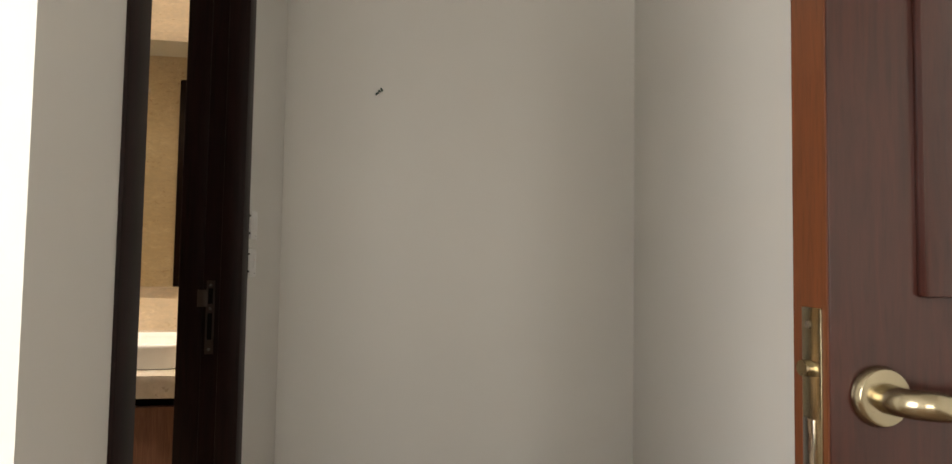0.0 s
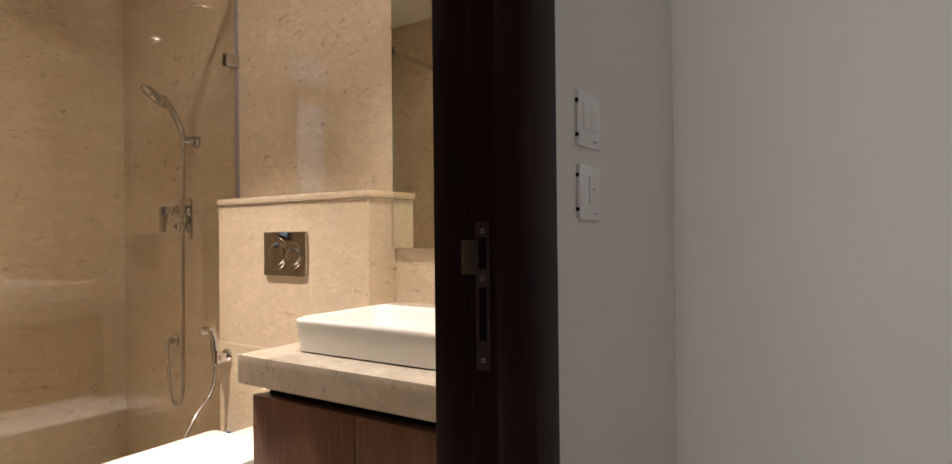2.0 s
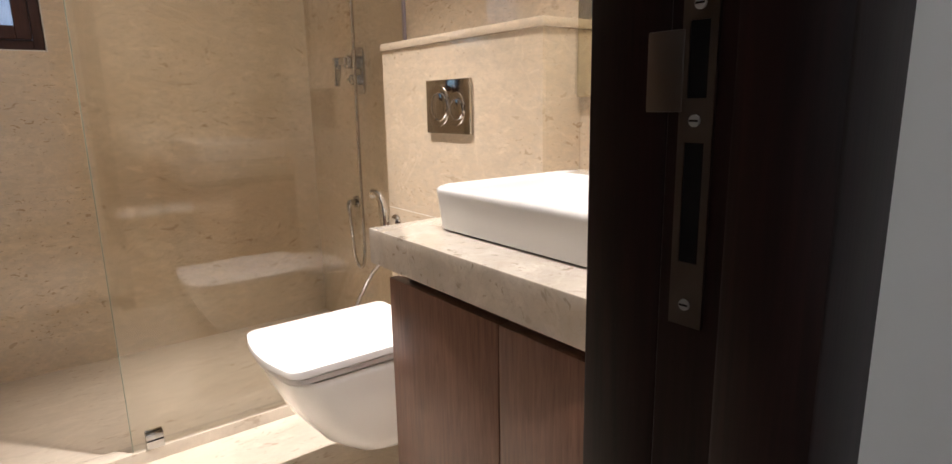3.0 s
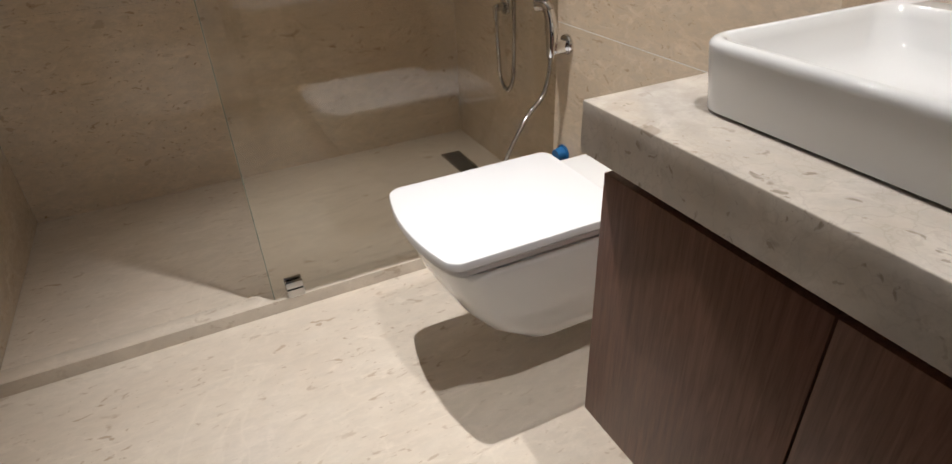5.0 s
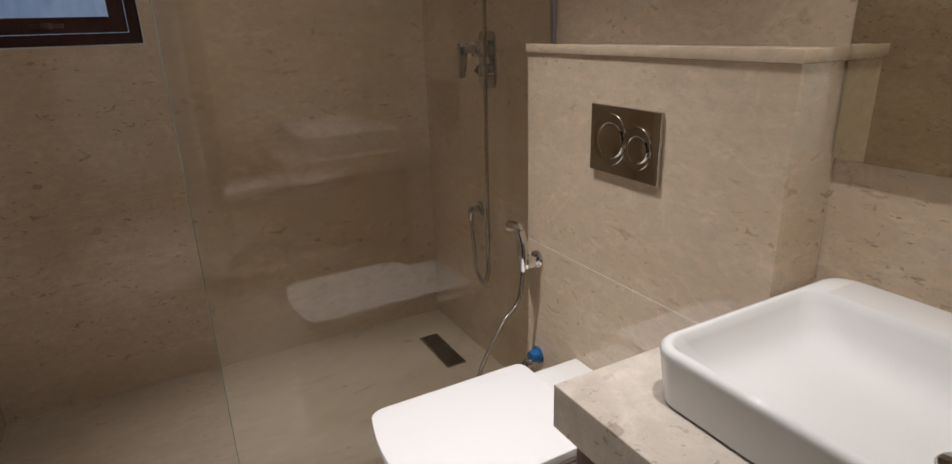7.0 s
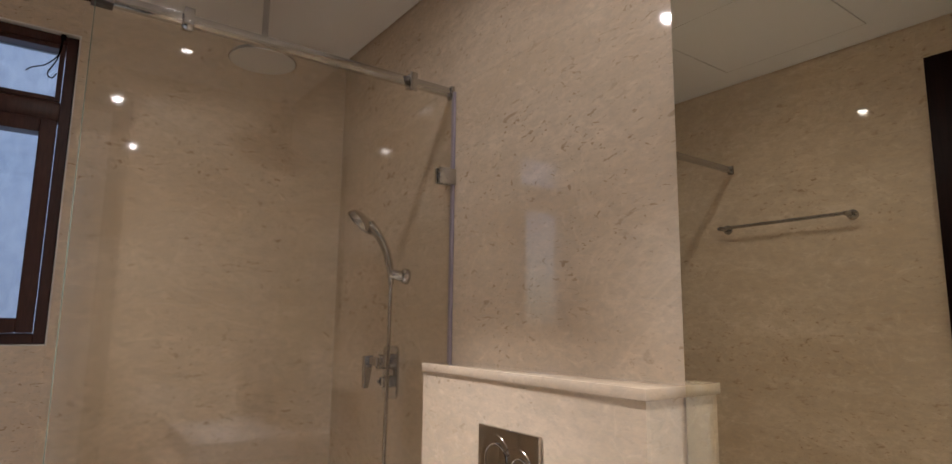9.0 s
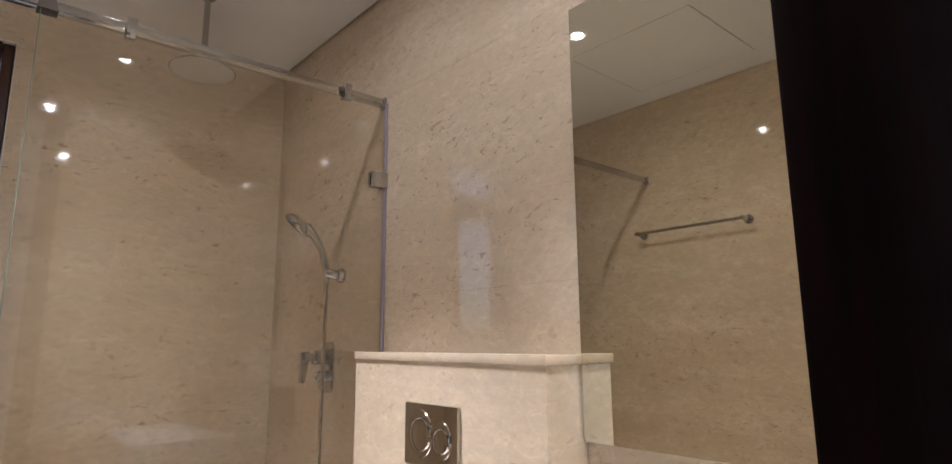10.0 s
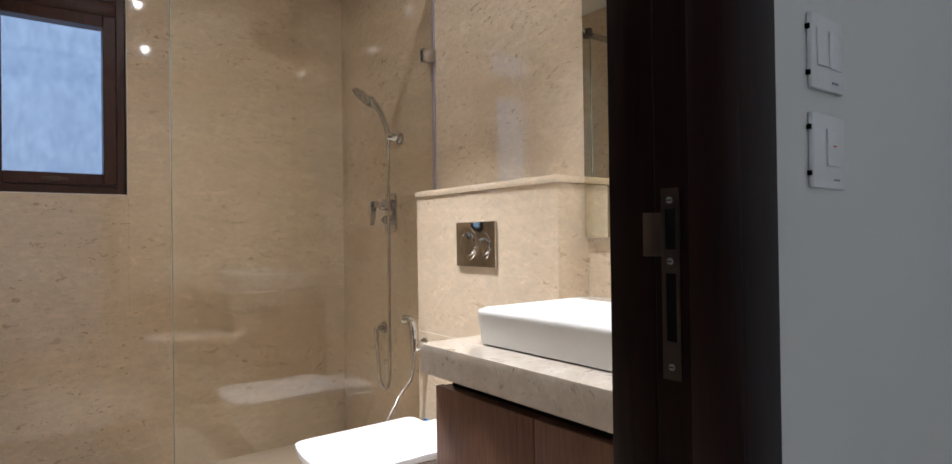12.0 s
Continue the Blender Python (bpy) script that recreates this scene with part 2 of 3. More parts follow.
def loft(rings, bm=None, first=True, last=True, closed=True):
    bm = bm or bmesh.new()
    rows = [[bm.verts.new(p) for p in ring] for ring in rings]
    n = len(rows[0])
    for a, b in zip(rows, rows[1:]):
        for i in range(n if closed else n - 1):
            bm.faces.new((a[i], a[(i + 1) % n], b[(i + 1) % n], b[i]))
    if first:
        bm.faces.new(rows[0][::-1])
    if last:
        bm.faces.new(rows[-1])
    bmesh.ops.recalc_face_normals(bm, faces=bm.faces)
    return bm


def tube(points, r, n=14, bm=None, smooth_steps=6):
    """A round tube along a smooth line through the points; r may be one radius or one for each point."""
    pts = [Vector(p) for p in points]
    radii = r if isinstance(r, (list, tuple)) else [r] * len(pts)
    line, widths = [], []
    for i in range(len(pts) - 1):
        p0, p1, p2, p3 = pts[max(i - 1, 0)], pts[i], pts[i + 1], pts[min(i + 2, len(pts) - 1)]
        for k in range(smooth_steps):
            t = k / smooth_steps
            line.append(0.5 * (2 * p1 + (p2 - p0) * t + (2 * p0 - 5 * p1 + 4 * p2 - p3) * t * t + (3 * p1 - p0 - 3 * p2 + p3) * t ** 3))
            widths.append(radii[i] + (radii[i + 1] - radii[i]) * t)
    line.append(pts[-1]), widths.append(radii[-1])
    rings, side = [], None
    for i, p in enumerate(line):
        d = (line[min(i + 1, len(line) - 1)] - line[max(i - 1, 0)]).normalized()
        if side is None:
            side = d.orthogonal().normalized()
        side = (side - d * side.dot(d)).normalized()
        up = d.cross(side)
        rings.append([p + widths[i] * (side * math.cos(2 * math.pi * j / n) + up * math.sin(2 * math.pi * j / n)) for j in range(n)])
    return loft(rings, bm)


def hose(points, r, pitch=0.0045, n=10):
    """A ribbed metal hose: rings of two radii in turn along a smooth line."""
    pts, fine = [Vector(p) for p in points], []
    for i in range(len(pts) - 1):
        p0, p1, p2, p3 = pts[max(i - 1, 0)], pts[i], pts[i + 1], pts[min(i + 2, len(pts) - 1)]
        for k in range(40):
            t = k / 40
            fine.append(0.5 * (2 * p1 + (p2 - p0) * t + (2 * p0 - 5 * p1 + 4 * p2 - p3) * t * t + (3 * p1 - p0 - 3 * p2 + p3) * t ** 3))
    fine.append(pts[-1])
    line, gone = [fine[0]], 0.0
    for a, b in zip(fine, fine[1:]):
        gone += (b - a).length
        if gone >= pitch / 2:
            line.append(b)
            gone = 0.0
    return tube(line, [r if i % 2 else r * 0.80 for i in range(len(line))], n, smooth_steps=1)


def rounded(x0, x1, y0, y1, r, z, n=6, bow=0.0):
    """A ring round a rectangle with rounded corners; bow pushes the y0 side outwards in an arc."""
    ring = []
    for cx, cy, a in ((x1 - r, y1 - r, 0), (x0 + r, y1 - r, 90), (x0 + r, y0 + r, 180), (x1 - r, y0 + r, 270)):
        for k in range(n + 1):
            q = radians(a + 90 * k / n)
            ring.append(Vector((cx + r * math.cos(q), cy + r * math.sin(q), z)))
        if a == 180:
            for k in range(1, 8):
                ring.append(Vector((x0 + r + (x1 - x0 - 2 * r) * k / 8, y0, z)))
    if bow:
        mid, half = (x0 + x1) / 2, (x1 - x0) / 2
        for p in ring:
            if p.y < (y0 + y1) / 2:
                p.y -= bow * max(0.0, 1 - ((p.x - mid) / half) ** 2)
    return ring


def smooth(ob, angle=35):
    for f in ob.data.polygons:
        f.use_smooth = True
    ob.data.set_sharp_from_angle(angle=radians(angle))
    return ob


def solid(name, bm, mat, label="", category="", kind="", group=""):
    me = bpy.data.meshes.new(name)
    bmesh.ops.recalc_face_normals(bm, faces=bm.faces)
    bm.to_mesh(me)
    bm.free()
    me.materials.append(mat)
    return smooth(tagged(new(name, me), label, category, group, kind))


def thing(name, at, label, category, group="", kind=""):
    ob = new(name)
    ob.empty_display_size = 0.05
    ob.location = at
    return tagged(ob, label, category, group, kind)


def part(name, bm, mat, parent, label=""):
    """One mesh under a thing or a part; bm is in world metres."""
    root = parent
    while root.parent:
        root = root.parent
    if root.type == 'EMPTY':
        bmesh.ops.translate(bm, verts=bm.verts, vec=-Vector(root.location))
    ob = solid(name, bm, mat, label)
    ob.parent = parent
    return ob


# ---- the large structure ----
NORTH, SOUTH, WEST, EAST = 2.56, 0.90, -3.35, -0.85      # marble faces of the bathroom
HALL_W, HALL_E, HALL_N = -0.70, 0.84, 2.53               # painted faces of the passage
DOOR_S, DOOR_N, DOOR_TOP = 1.016, 1.74, 2.33             # clear opening of the bathroom door
FRAME_S, FRAME_N = 0.944, 1.803
WIN = (1.04, 1.560, 1.252, 2.335)                         # y0, y1, z0, z1 of the window opening
SLAB = 0.012


def wall(name, pieces, mat, label):
    bm = bmesh.new()
    for p in pieces:
        box(*p, bm=bm)
    return solid(name, bm, mat, label, "wall", "structure")


H = 2.62
wall_north = wall("wall_north", [(-3.62, -0.715, NORTH + SLAB, 2.76, -0.1, H), (-0.715, 1.4, HALL_N, 2.76, -0.1, H)], PAINT, "cream marble and white painted end wall of bathroom and passage")
wall_west = wall("wall_west", [(-3.60, WEST - SLAB, 0.7, WIN[0], -0.1, H), (-3.60, WEST - SLAB, WIN[1], NORTH + SLAB, -0.1, H),
                               (-3.60, WEST - SLAB, WIN[0], WIN[1], -0.1, WIN[2]), (-3.60, WEST - SLAB, WIN[0], WIN[1], WIN[3], H)], PAINT, "outer wall of the shower clad in polished cream marble")
wall_south = wall("wall_south", [(-3.60, -0.676, 0.705, SOUTH - SLAB, -0.1, H)], PAINT, "bathroom side wall clad in polished cream marble")
wall_east = wall("wall_east", [(EAST + SLAB, -0.676, SOUTH - SLAB, FRAME_S, -0.1, H), (EAST + SLAB, HALL_W, FRAME_N, NORTH + SLAB, -0.1, H),
                               (EAST + SLAB, HALL_W, FRAME_S, FRAME_N, DOOR_TOP + 0.07, H)], PAINT, "white painted wall with the bathroom doorway")
wall("wall_hall_east", [(HALL_E, 0.95, 0.70, HALL_N, -0.1, H), (0.95, 1.4, 0.70, 0.85, -0.1, H)], PAINT, "white painted side wall of the passage")
wall_bedroom = wall("wall_bedroom", [(1.25, 1.4, -4.45, 0.70, -0.1, H), (-2.45, -2.3, -4.45, -1.65, -0.1, H), (-2.45, -2.3, -0.25, 0.78, -0.1, H), (-2.45, -2.3, -1.65, -0.25, -0.1, 0.6), (-2.45, -2.3, -1.65, -0.25, 2.3, H),
                                     (-2.3, -1.8, -4.45, -4.3, -0.1, H), (-0.1, 1.25, -4.45, -4.3, -0.1, H),
                                     (-1.8, -0.1, -4.45, -4.3, -0.1, 0.6), (-1.8, -0.1, -4.45, -4.3, 2.3, H)], PAINT, "plain white painted walls of the room outside")
floor = solid("floor", box(-2.4395, HALL_W, SOUTH - 0.1, NORTH + 0.1, -0.1, 0.0), FLOOR_MARBLE, "polished cream marble bathroom floor", "floor", "structure")
shower_floor = solid("shower_floor", box(-3.5, -2.495, SOUTH - 0.05, NORTH + 0.05, -0.1, 0.020), FLOOR_MARBLE, "cream marble shower floor behind a low kerb", "floor", "structure")
solid("floor_hall", box(-2.45, 1.4, -4.45, 2.7, -0.12, -0.004), HALL_FLOOR, "unseen passage floor, made dark brown to weaken bounced light", "floor", "structure")
kerb = solid("shower_kerb", box(-2.497, -2.440, SOUTH, NORTH, -0.05, 0.040, 0.002), FLOOR_MARBLE, "low cream marble kerb along the shower", "kerb", "structure")

# ceilings, with the joint of the access panel cut as a groove
bm = bmesh.new()
px0, px1, py0, py1, g = -2.36, -1.78, 1.07, 1.62, 0.004
cx0, cx1, cy0, cy1 = WEST + 0.010, EAST - 0.010, SOUTH + 0.010, NORTH - 0.010
for p in ((cx0, px0 - g, cy0, cy1), (px1 + g, cx1, cy0, cy1), (px0 - g, px1 + g, cy0, py0 - g), (px0 - g, px1 + g, py1 + g, cy1), (px0, px1, py0, py1)):
    box(*p, CEIL, CEIL + 0.07, bm=bm)
box(-3.6, EAST + 0.06, 0.8, 2.7, CEIL + 0.07, CEIL + 0.1, bm=bm)
ceiling = solid("ceiling", bm, CEILING, "white painted bathroom ceiling with a square access panel", "ceiling", "structure")
ceiling_hall = solid("ceiling_hall", box(-2.45, 1.4, -4.45, 2.7, H - 0.002, H + 0.1), CEILING, "white painted ceiling of the passage", "ceiling", "structure")


def clad(parent, axis, face, depth, spans, rows, hole=None):
    """Marble slabs on a wall: spans along it, rows in height; a slab that meets the hole is cut round it."""
    gap = 0.00015
    for a0, a1 in zip(spans, spans[1:]):
        for z0, z1 in zip(rows, rows[1:]):
            todo = [(a0, a1, z0, z1)]
            if hole:
                h0, h1, k0, k1 = hole
                if a0 < h1 and a1 > h0 and z0 < k1 and z1 > k0:
                    todo = [q for q in ((a0, h0, z0, z1), (h1, a1, z0, z1), (max(a0, h0), min(a1, h1), z0, k0), (max(a0, h0), min(a1, h1), k1, z1)) if q[1] - q[0] > 0.01 and q[3] - q[2] > 0.01]
            for b0, b1, c0, c1 in todo:
                lo, hi = sorted((face, face + depth))
                r = (lo, hi, b0 + gap, b1 - gap) if axis == 'x' else (b0 + gap, b1 - gap, lo, hi)
                part("marble_slab", box(*r, c0 + gap, c1 - gap, 0.0003, segments=1), MARBLE, parent)


ROWS = (0.0, 0.70, 1.40, 2.10, CEIL + 0.069)
clad(wall_north, 'y', NORTH, SLAB, (WEST, EAST), ROWS)
clad(wall_west, 'x', WEST, -SLAB, (SOUTH, NORTH), ROWS, WIN)
clad(wall_south, 'y', SOUTH, -SLAB, (WEST, EAST), ROWS)
clad(wall_east, 'x', EAST, SLAB, (SOUTH, NORTH), ROWS, (FRAME_S, FRAME_N, -0.1, DOOR_TOP + 0.07))

# cistern boxing with its ledge
BOX = (-2.391, -1.615, 2.430)
JOINT = 0.688
boxing = thing("cistern_boxing", (-2.0, 2.5, 0), "low boxed-out wall clad in polished cream marble", "boxing", kind="structure")
part("core", box(BOX[0] + 0.012, BOX[1] - 0.012, BOX[2] + 0.012, NORTH - 0.001, 0, 1.20), PAINT, boxing)
for z0, z1 in ((0.001, JOINT - 0.0012), (JOINT + 0.0012, 1.2080)):
    part("marble_slab", box(BOX[0], BOX[1], BOX[2], BOX[2] + 0.012, z0, z1, 0.0004, segments=1), MARBLE, boxing)
    for xs in ((BOX[0], BOX[0] + 0.012), (BOX[1] - 0.012, BOX[1])):
        part("marble_slab", box(*xs, BOX[2] + 0.01205, NORTH - 0.001, z0, z1, 0.0004, segments=1), MARBLE, boxing)
part("joint", box(BOX[0] + 0.001, BOX[1] - 0.001, BOX[2] + 0.0004, BOX[2] + 0.0115, JOINT - 0.0011, JOINT + 0.0011), CEILING, boxing, "pale filled joint")
part("ledge", box(BOX[0] - 0.001, BOX[1] + 0.006, BOX[2] - 0.007, NORTH - 0.001, 1.2085, 1.232, 0.003), MARBLE, boxing, "polished cream marble ledge")

# ---- bathroom door frame ----
door_1 = thing("door_frame", (HALL_W, 1.39, 0), "dark-stained timber door frame of the bathroom", "door frame", kind="structure")


def jamb(y, out, w):
    """A jamb: body, stop and casing; out is the side the wall lies on."""
    bm = bmesh.new()
    ys = sorted((y, y + out * w))
    box(-0.775, -0.672, ys[0], ys[1], 0, DOOR_TOP + 0.06, 0.0015, bm, 1)
    return bm


for y, out, w in ((DOOR_N, 1, 0.062), (DOOR_S, -1, 0.072)):
    part("jamb", jamb(y, out, w), DARK_WOOD, door_1)
    ys = sorted((y + out * 0.003, y + out * w))
    part("inner_casing", box(-0.842, -0.7762, *ys, 0, DOOR_TOP + 0.06, 0.003), DARK_WOOD, door_1)
    ys = sorted((y - out * 0.008, y + out * (w + 0.003)))
    part("stop", box(-0.728, -0.669, *ys, 0, DOOR_TOP, 0.003), DARK_WOOD, door_1)
part("head", box(-0.842, -0.669, DOOR_S - 0.075, DOOR_N + 0.066, DOOR_TOP + 0.0005, DOOR_TOP + 0.075, 0.003), DARK_WOOD, door_1)

strike = thing("strike_plate", (-0.754, DOOR_N, 1.0), "dull steel strike plate with two slots in the dark jamb", "strike plate")
bm = bmesh.new()
yf = DOOR_N - 0.0018
xs, zs = (-0.765, -0.760, -0.747, -0.742), (0.897, 0.938, 1.012, 1.038, 1.082, 1.104)
grid = [[bm.verts.new((x, yf, z)) for z in zs] for x in xs]
cells = [bm.faces.new((grid[i][k], grid[i + 1][k], grid[i + 1][k + 1], grid[i][k + 1])) for i in range(3) for k in range(5) if not (i == 1 and k in (1, 3))]
grown = bmesh.ops.extrude_face_region(bm, geom=cells)["geom"]
bmesh.ops.translate(bm, verts=[v for v in grown if isinstance(v, bmesh.types.BMVert)], vec=(0, 0.0028, 0))
part("plate", bm, OLD_STEEL, strike)
# black sheets behind the plate holes stand for the shade inside
part("slot", box(-0.7605, -0.7465, DOOR_N - 0.0008, DOOR_N + 0.0006, 1.036, 1.083), GAP, strike, "latch slot, its shade put in as black")
part("slot", box(-0.7605, -0.7465, DOOR_N - 0.0008, DOOR_N + 0.0006, 0.937, 1.013), GAP, strike, "bolt slot, its shade put in as black")
bm = box(-0.789, -0.763, yf - 0.0006, DOOR_N + 0.001, 1.030, 1.078, 0.0009)
part("lip", bm, OLD_STEEL, strike, "bent steel latch lip")
for z in (1.091, 1.025, 0.911):
    s = part("screw", cyl((-0.7535, yf - 0.0016, z), (-0.7535, yf + 0.001, z), 0.0036, n=16), ZINC, strike)
    part("screw_slot", box(-0.7565, -0.7505, yf - 0.0020, yf - 0.0010, z - 0.0006, z + 0.0006), GAP, s)

# ---- bathroom door leaf, standing open against the side wall ----
leaf = thing("bathroom_door", (-0.85, 1.0, 0), "dark-stained flush bathroom door standing open", "door", kind="structure")
part("panel", box(-1.625, -0.852, 0.975, 1.015, 0.012, DOOR_TOP - 0.006, 0.002), DARK_WOOD, leaf)
for yy, s in ((1.015, 1), (0.975, -1)):
    hl = part("door_handle", cyl((-1.565, yy + s * 0.0005, 1.03), (-1.565, yy + s * 0.010, 1.03), 0.026, bevel=0.002), BRASS, leaf, "satin brass rose")
    part("lever", tube([(-1.565, yy + s * 0.008, 1.03), (-1.565, yy + s * 0.035, 1.03), (-1.55, yy + s * 0.045, 1.031), (-1.50, yy + s * 0.046, 1.028), (-1.455, yy + s * 0.044, 1.033)], [0.009, 0.008, 0.009, 0.010, 0.007]), BRASS, hl, "satin brass lever")
for z in (0.25, 1.15, 2.05):
    part("hinge", cyl((-0.847, 1.0195, z - 0.05), (-0.847, 1.0195, z + 0.05), 0.006), STEEL, leaf)

# ---- entrance door standing open in the passage ----
entry = thing("entrance_door", (0.7, 0.52, 0), "varnished mahogany panelled door standing open", "door", kind="structure")
ex0, ex1, ey0, ey1 = 0.168, 1.09, 0.478, 0.530
bm = box(ex0 + 0.002, ex1, ey0, ey1, 0.01, 2.12, 0.002)
part("panel", bm, MAHOGANY, entry)
part("edge_strip", box(ex0, ex0 + 0.0025, ey0 + 0.002, ey1 - 0.001, 0.012, 2.118), EDGE_WOOD, entry, "orange hardwood lipping")
for z0, z1 in ((0.18, 0.90), (1.142, 1.98)):
    bm = bmesh.new()
    for p in ((ex0 + 0.098, ex0 + 0.150, z0, z1), (ex1 - 0.150, ex1 - 0.125, z0, z1), (ex0 + 0.150, ex1 - 0.150, z0, z0 + 0.025), (ex0 + 0.150, ex1 - 0.150, z1 - 0.025, z1)):
        box(p[0], p[1], ey0 - 0.012, ey0 + 0.001, p[2], p[3], 0.005, bm)
    mould = part("moulding", bm, MAHOGANY, entry)
    part("raised_field", box(ex0 + 0.185, ex1 - 0.185, ey0 - 0.007, ey0 + 0.001, z0 + 0.06, z1 - 0.06, 0.006), MAHOGANY, mould)
lock = part("lock_faceplate", box(ex0 - 0.002, ex0 + 0.001, ey0 + 0.008, ey0 + 0.036, 0.873, 1.130, 0.0008), BRASS, entry, "satin brass lock faceplate")
part("latch", cyl((ex0 - 0.010, ey0 + 0.026, 1.068), (ex0, ey0 + 0.026, 1.068), 0.008, 0.009), BRASS, lock)
part("bolt", box(ex0 - 0.0035, ex0, ey0 + 0.018, ey0 + 0.034, 0.968, 1.018, 0.001), STEEL, lock)
for z in (1.112, 0.893):
    part("screw", cyl((ex0 - 0.0030, ey0 + 0.026, z), (ex0, ey0 + 0.026, z), 0.004, n=14), STEEL, lock)
eh = part("door_handle", cyl((ex0 + 0.052, ey0 - 0.012, 1.045), (ex0 + 0.052, ey0 - 0.0005, 1.045), 0.028, 0.031, bevel=0.003), BRASS, entry, "round satin brass rose")
part("lever", tube([(ex0 + 0.052, ey0 - 0.008, 1.045), (ex0 + 0.054, ey0 - 0.034, 1.045), (ex0 + 0.070, ey0 - 0.046, 1.045), (ex0 + 0.115, ey0 - 0.048, 1.039), (ex0 + 0.150, ey0 - 0.046, 1.036), (ex0 + 0.185, ey0 - 0.042, 1.042)], [0.015, 0.0135, 0.0140, 0.0120, 0.0095, 0.0075]), BRASS, eh, "curved satin brass lever")

# ---- window ----
window_1 = thing("window_1", (WEST, 1.3, WIN[2]), "dark brown framed bathroom window with clear panes", "window", kind="structure")
wy0, wy1, wz0, wz1 = WIN
wx0, wx1 = -3.440, -3.375
bm = bmesh.new()
for r in ((wy0, wy1, wz0 - 0.0, wz0 + 0.004), (wy0, wy1, wz1 - 0.004, wz1)):
    box(-3.59, WEST - 0.001, r[0], r[1], r[2], r[3], bm=bm)
for r in ((wy0, wy0 + 0.004), (wy1 - 0.004, wy1)):
    box(-3.59, WEST - 0.001, r[0], r[1], wz0 + 0.004, wz1 - 0.004, bm=bm)
part("reveal", bm, PAINT, window_1, "white plastered reveal")
e = 0.005
TRANSOM = (2.02, 2.085)


def ring(y0, y1, z0, z1, w, x0, x1, bevel=0.002):
    bm = bmesh.new()
    box(x0, x1, y0, y0 + w, z0, z1, bevel, bm, 1), box(x0, x1, y1 - w, y1, z0, z1, bevel, bm, 1)
    box(x0, x1, y0 + w, y1 - w, z0, z0 + w, bevel, bm, 1), box(x0, x1, y0 + w, y1 - w, z1 - w, z1, bevel, bm, 1)
    return bm


part("window_frame", ring(wy0 + e, wy1 - e, wz0 + e, wz1 - e, 0.034, wx0, wx1), WINDOW_WOOD, window_1)
part("transom", box(wx0, wx1, wy0 + e + 0.034, wy1 - e - 0.034, *TRANSOM, 0.002), WINDOW_WOOD, window_1)
sash = part("sash", ring(wy0 + 0.041, wy1 - 0.041, wz0 + 0.041, TRANSOM[0] - 0.002, 0.048, wx0 + 0.005, wx1 + 0.012, 0.003), WINDOW_WOOD, window_1)
part("pane", box(-3.414, -3.409, wy0 + 0.087, wy1 - 0.087, wz0 + 0.087, TRANSOM[0] - 0.048), PANE, sash, "clear glass").visible_shadow = False
upper = part("fanlight", ring(wy0 + 0.041, wy1 - 0.041, TRANSOM[1] + 0.002, wz1 - 0.041, 0.016, wx0 + 0.005, wx1 + 0.004), WINDOW_WOOD, window_1)
part("pane", box(-3.414, -3.409, wy0 + 0.055, wy1 - 0.055, TRANSOM[1] + 0.016, wz1 - 0.055), PANE, upper, "clear glass").visible_shadow = False
handle = part("handle", box(-3.364, -3.357, 1.255, 1.345, wz0 + 0.058, wz0 + 0.070, 0.002), OLD_STEEL, sash, "small metal stay handle")
part("catch", box(-3.358, -3.351, 1.285, 1.315, wz0 + 0.054, wz0 + 0.074, 0.002), OLD_STEEL, handle)
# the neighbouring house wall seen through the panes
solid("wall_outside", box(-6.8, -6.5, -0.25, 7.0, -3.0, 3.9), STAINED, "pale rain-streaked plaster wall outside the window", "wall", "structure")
wire = thing("loose_wire", (WEST, 1.5, 2.31), "loose dark wires hanging at the window head", "wire")
part("clip", box(-3.372, -3.358, 1.500, 1.516, 2.312, 2.330, 0.002), GAP, wire)
part("strand", tube([(-3.365, 1.508, 2.318), (-3.368, 1.502, 2.26), (-3.360, 1.47, 2.21), (-3.365, 1.43, 2.19), (-3.365, 1.415, 2.175)], 0.0022, n=8), GAP, wire)
part("strand", tube([(-3.365, 1.506, 2.316), (-3.364, 1.498, 2.24), (-3.362, 1.475, 2.18), (-3.364, 1.488, 2.165), (-3.366, 1.50, 2.185)], 0.0022, n=8), GAP, wire)

# ---- shower screen ----
GX = -2.450
screen = thing("shower_screen", (GX, 2.0, 0.04), "frameless clear glass shower panel with chrome fittings", "shower screen")
part("glass", box(GX - 0.004, GX + 0.004, 1.565, NORTH - 0.0095, 0.043, 2.085, 0.001, segments=1), GLASS, screen, "clear glass pane")
part("polished_edge", box(GX - 0.0038, GX + 0.0038, 1.5632, 1.5649, 0.044, 2.084), GLASS_EDGE, screen, "green polished glass edge")
part("silicone_joint", box(GX - 0.008, GX + 0.008, NORTH - 0.009, NORTH - 0.0005, 0.043, 2.085, 0.002), RUBBER, screen)
rail = part("rail", box(GX - 0.024, GX - 0.006, SOUTH + 0.012, NORTH - 0.012, 2.070, 2.100, 0.002), CHROME, screen, "square chrome stabilising rail")
for y in (SOUTH + 0.0005, NORTH - 0.0125):
    part("end_socket", box(GX - 0.029, GX - 0.001, y, y + 0.012, 2.064, 2.106, 0.002), CHROME, rail)
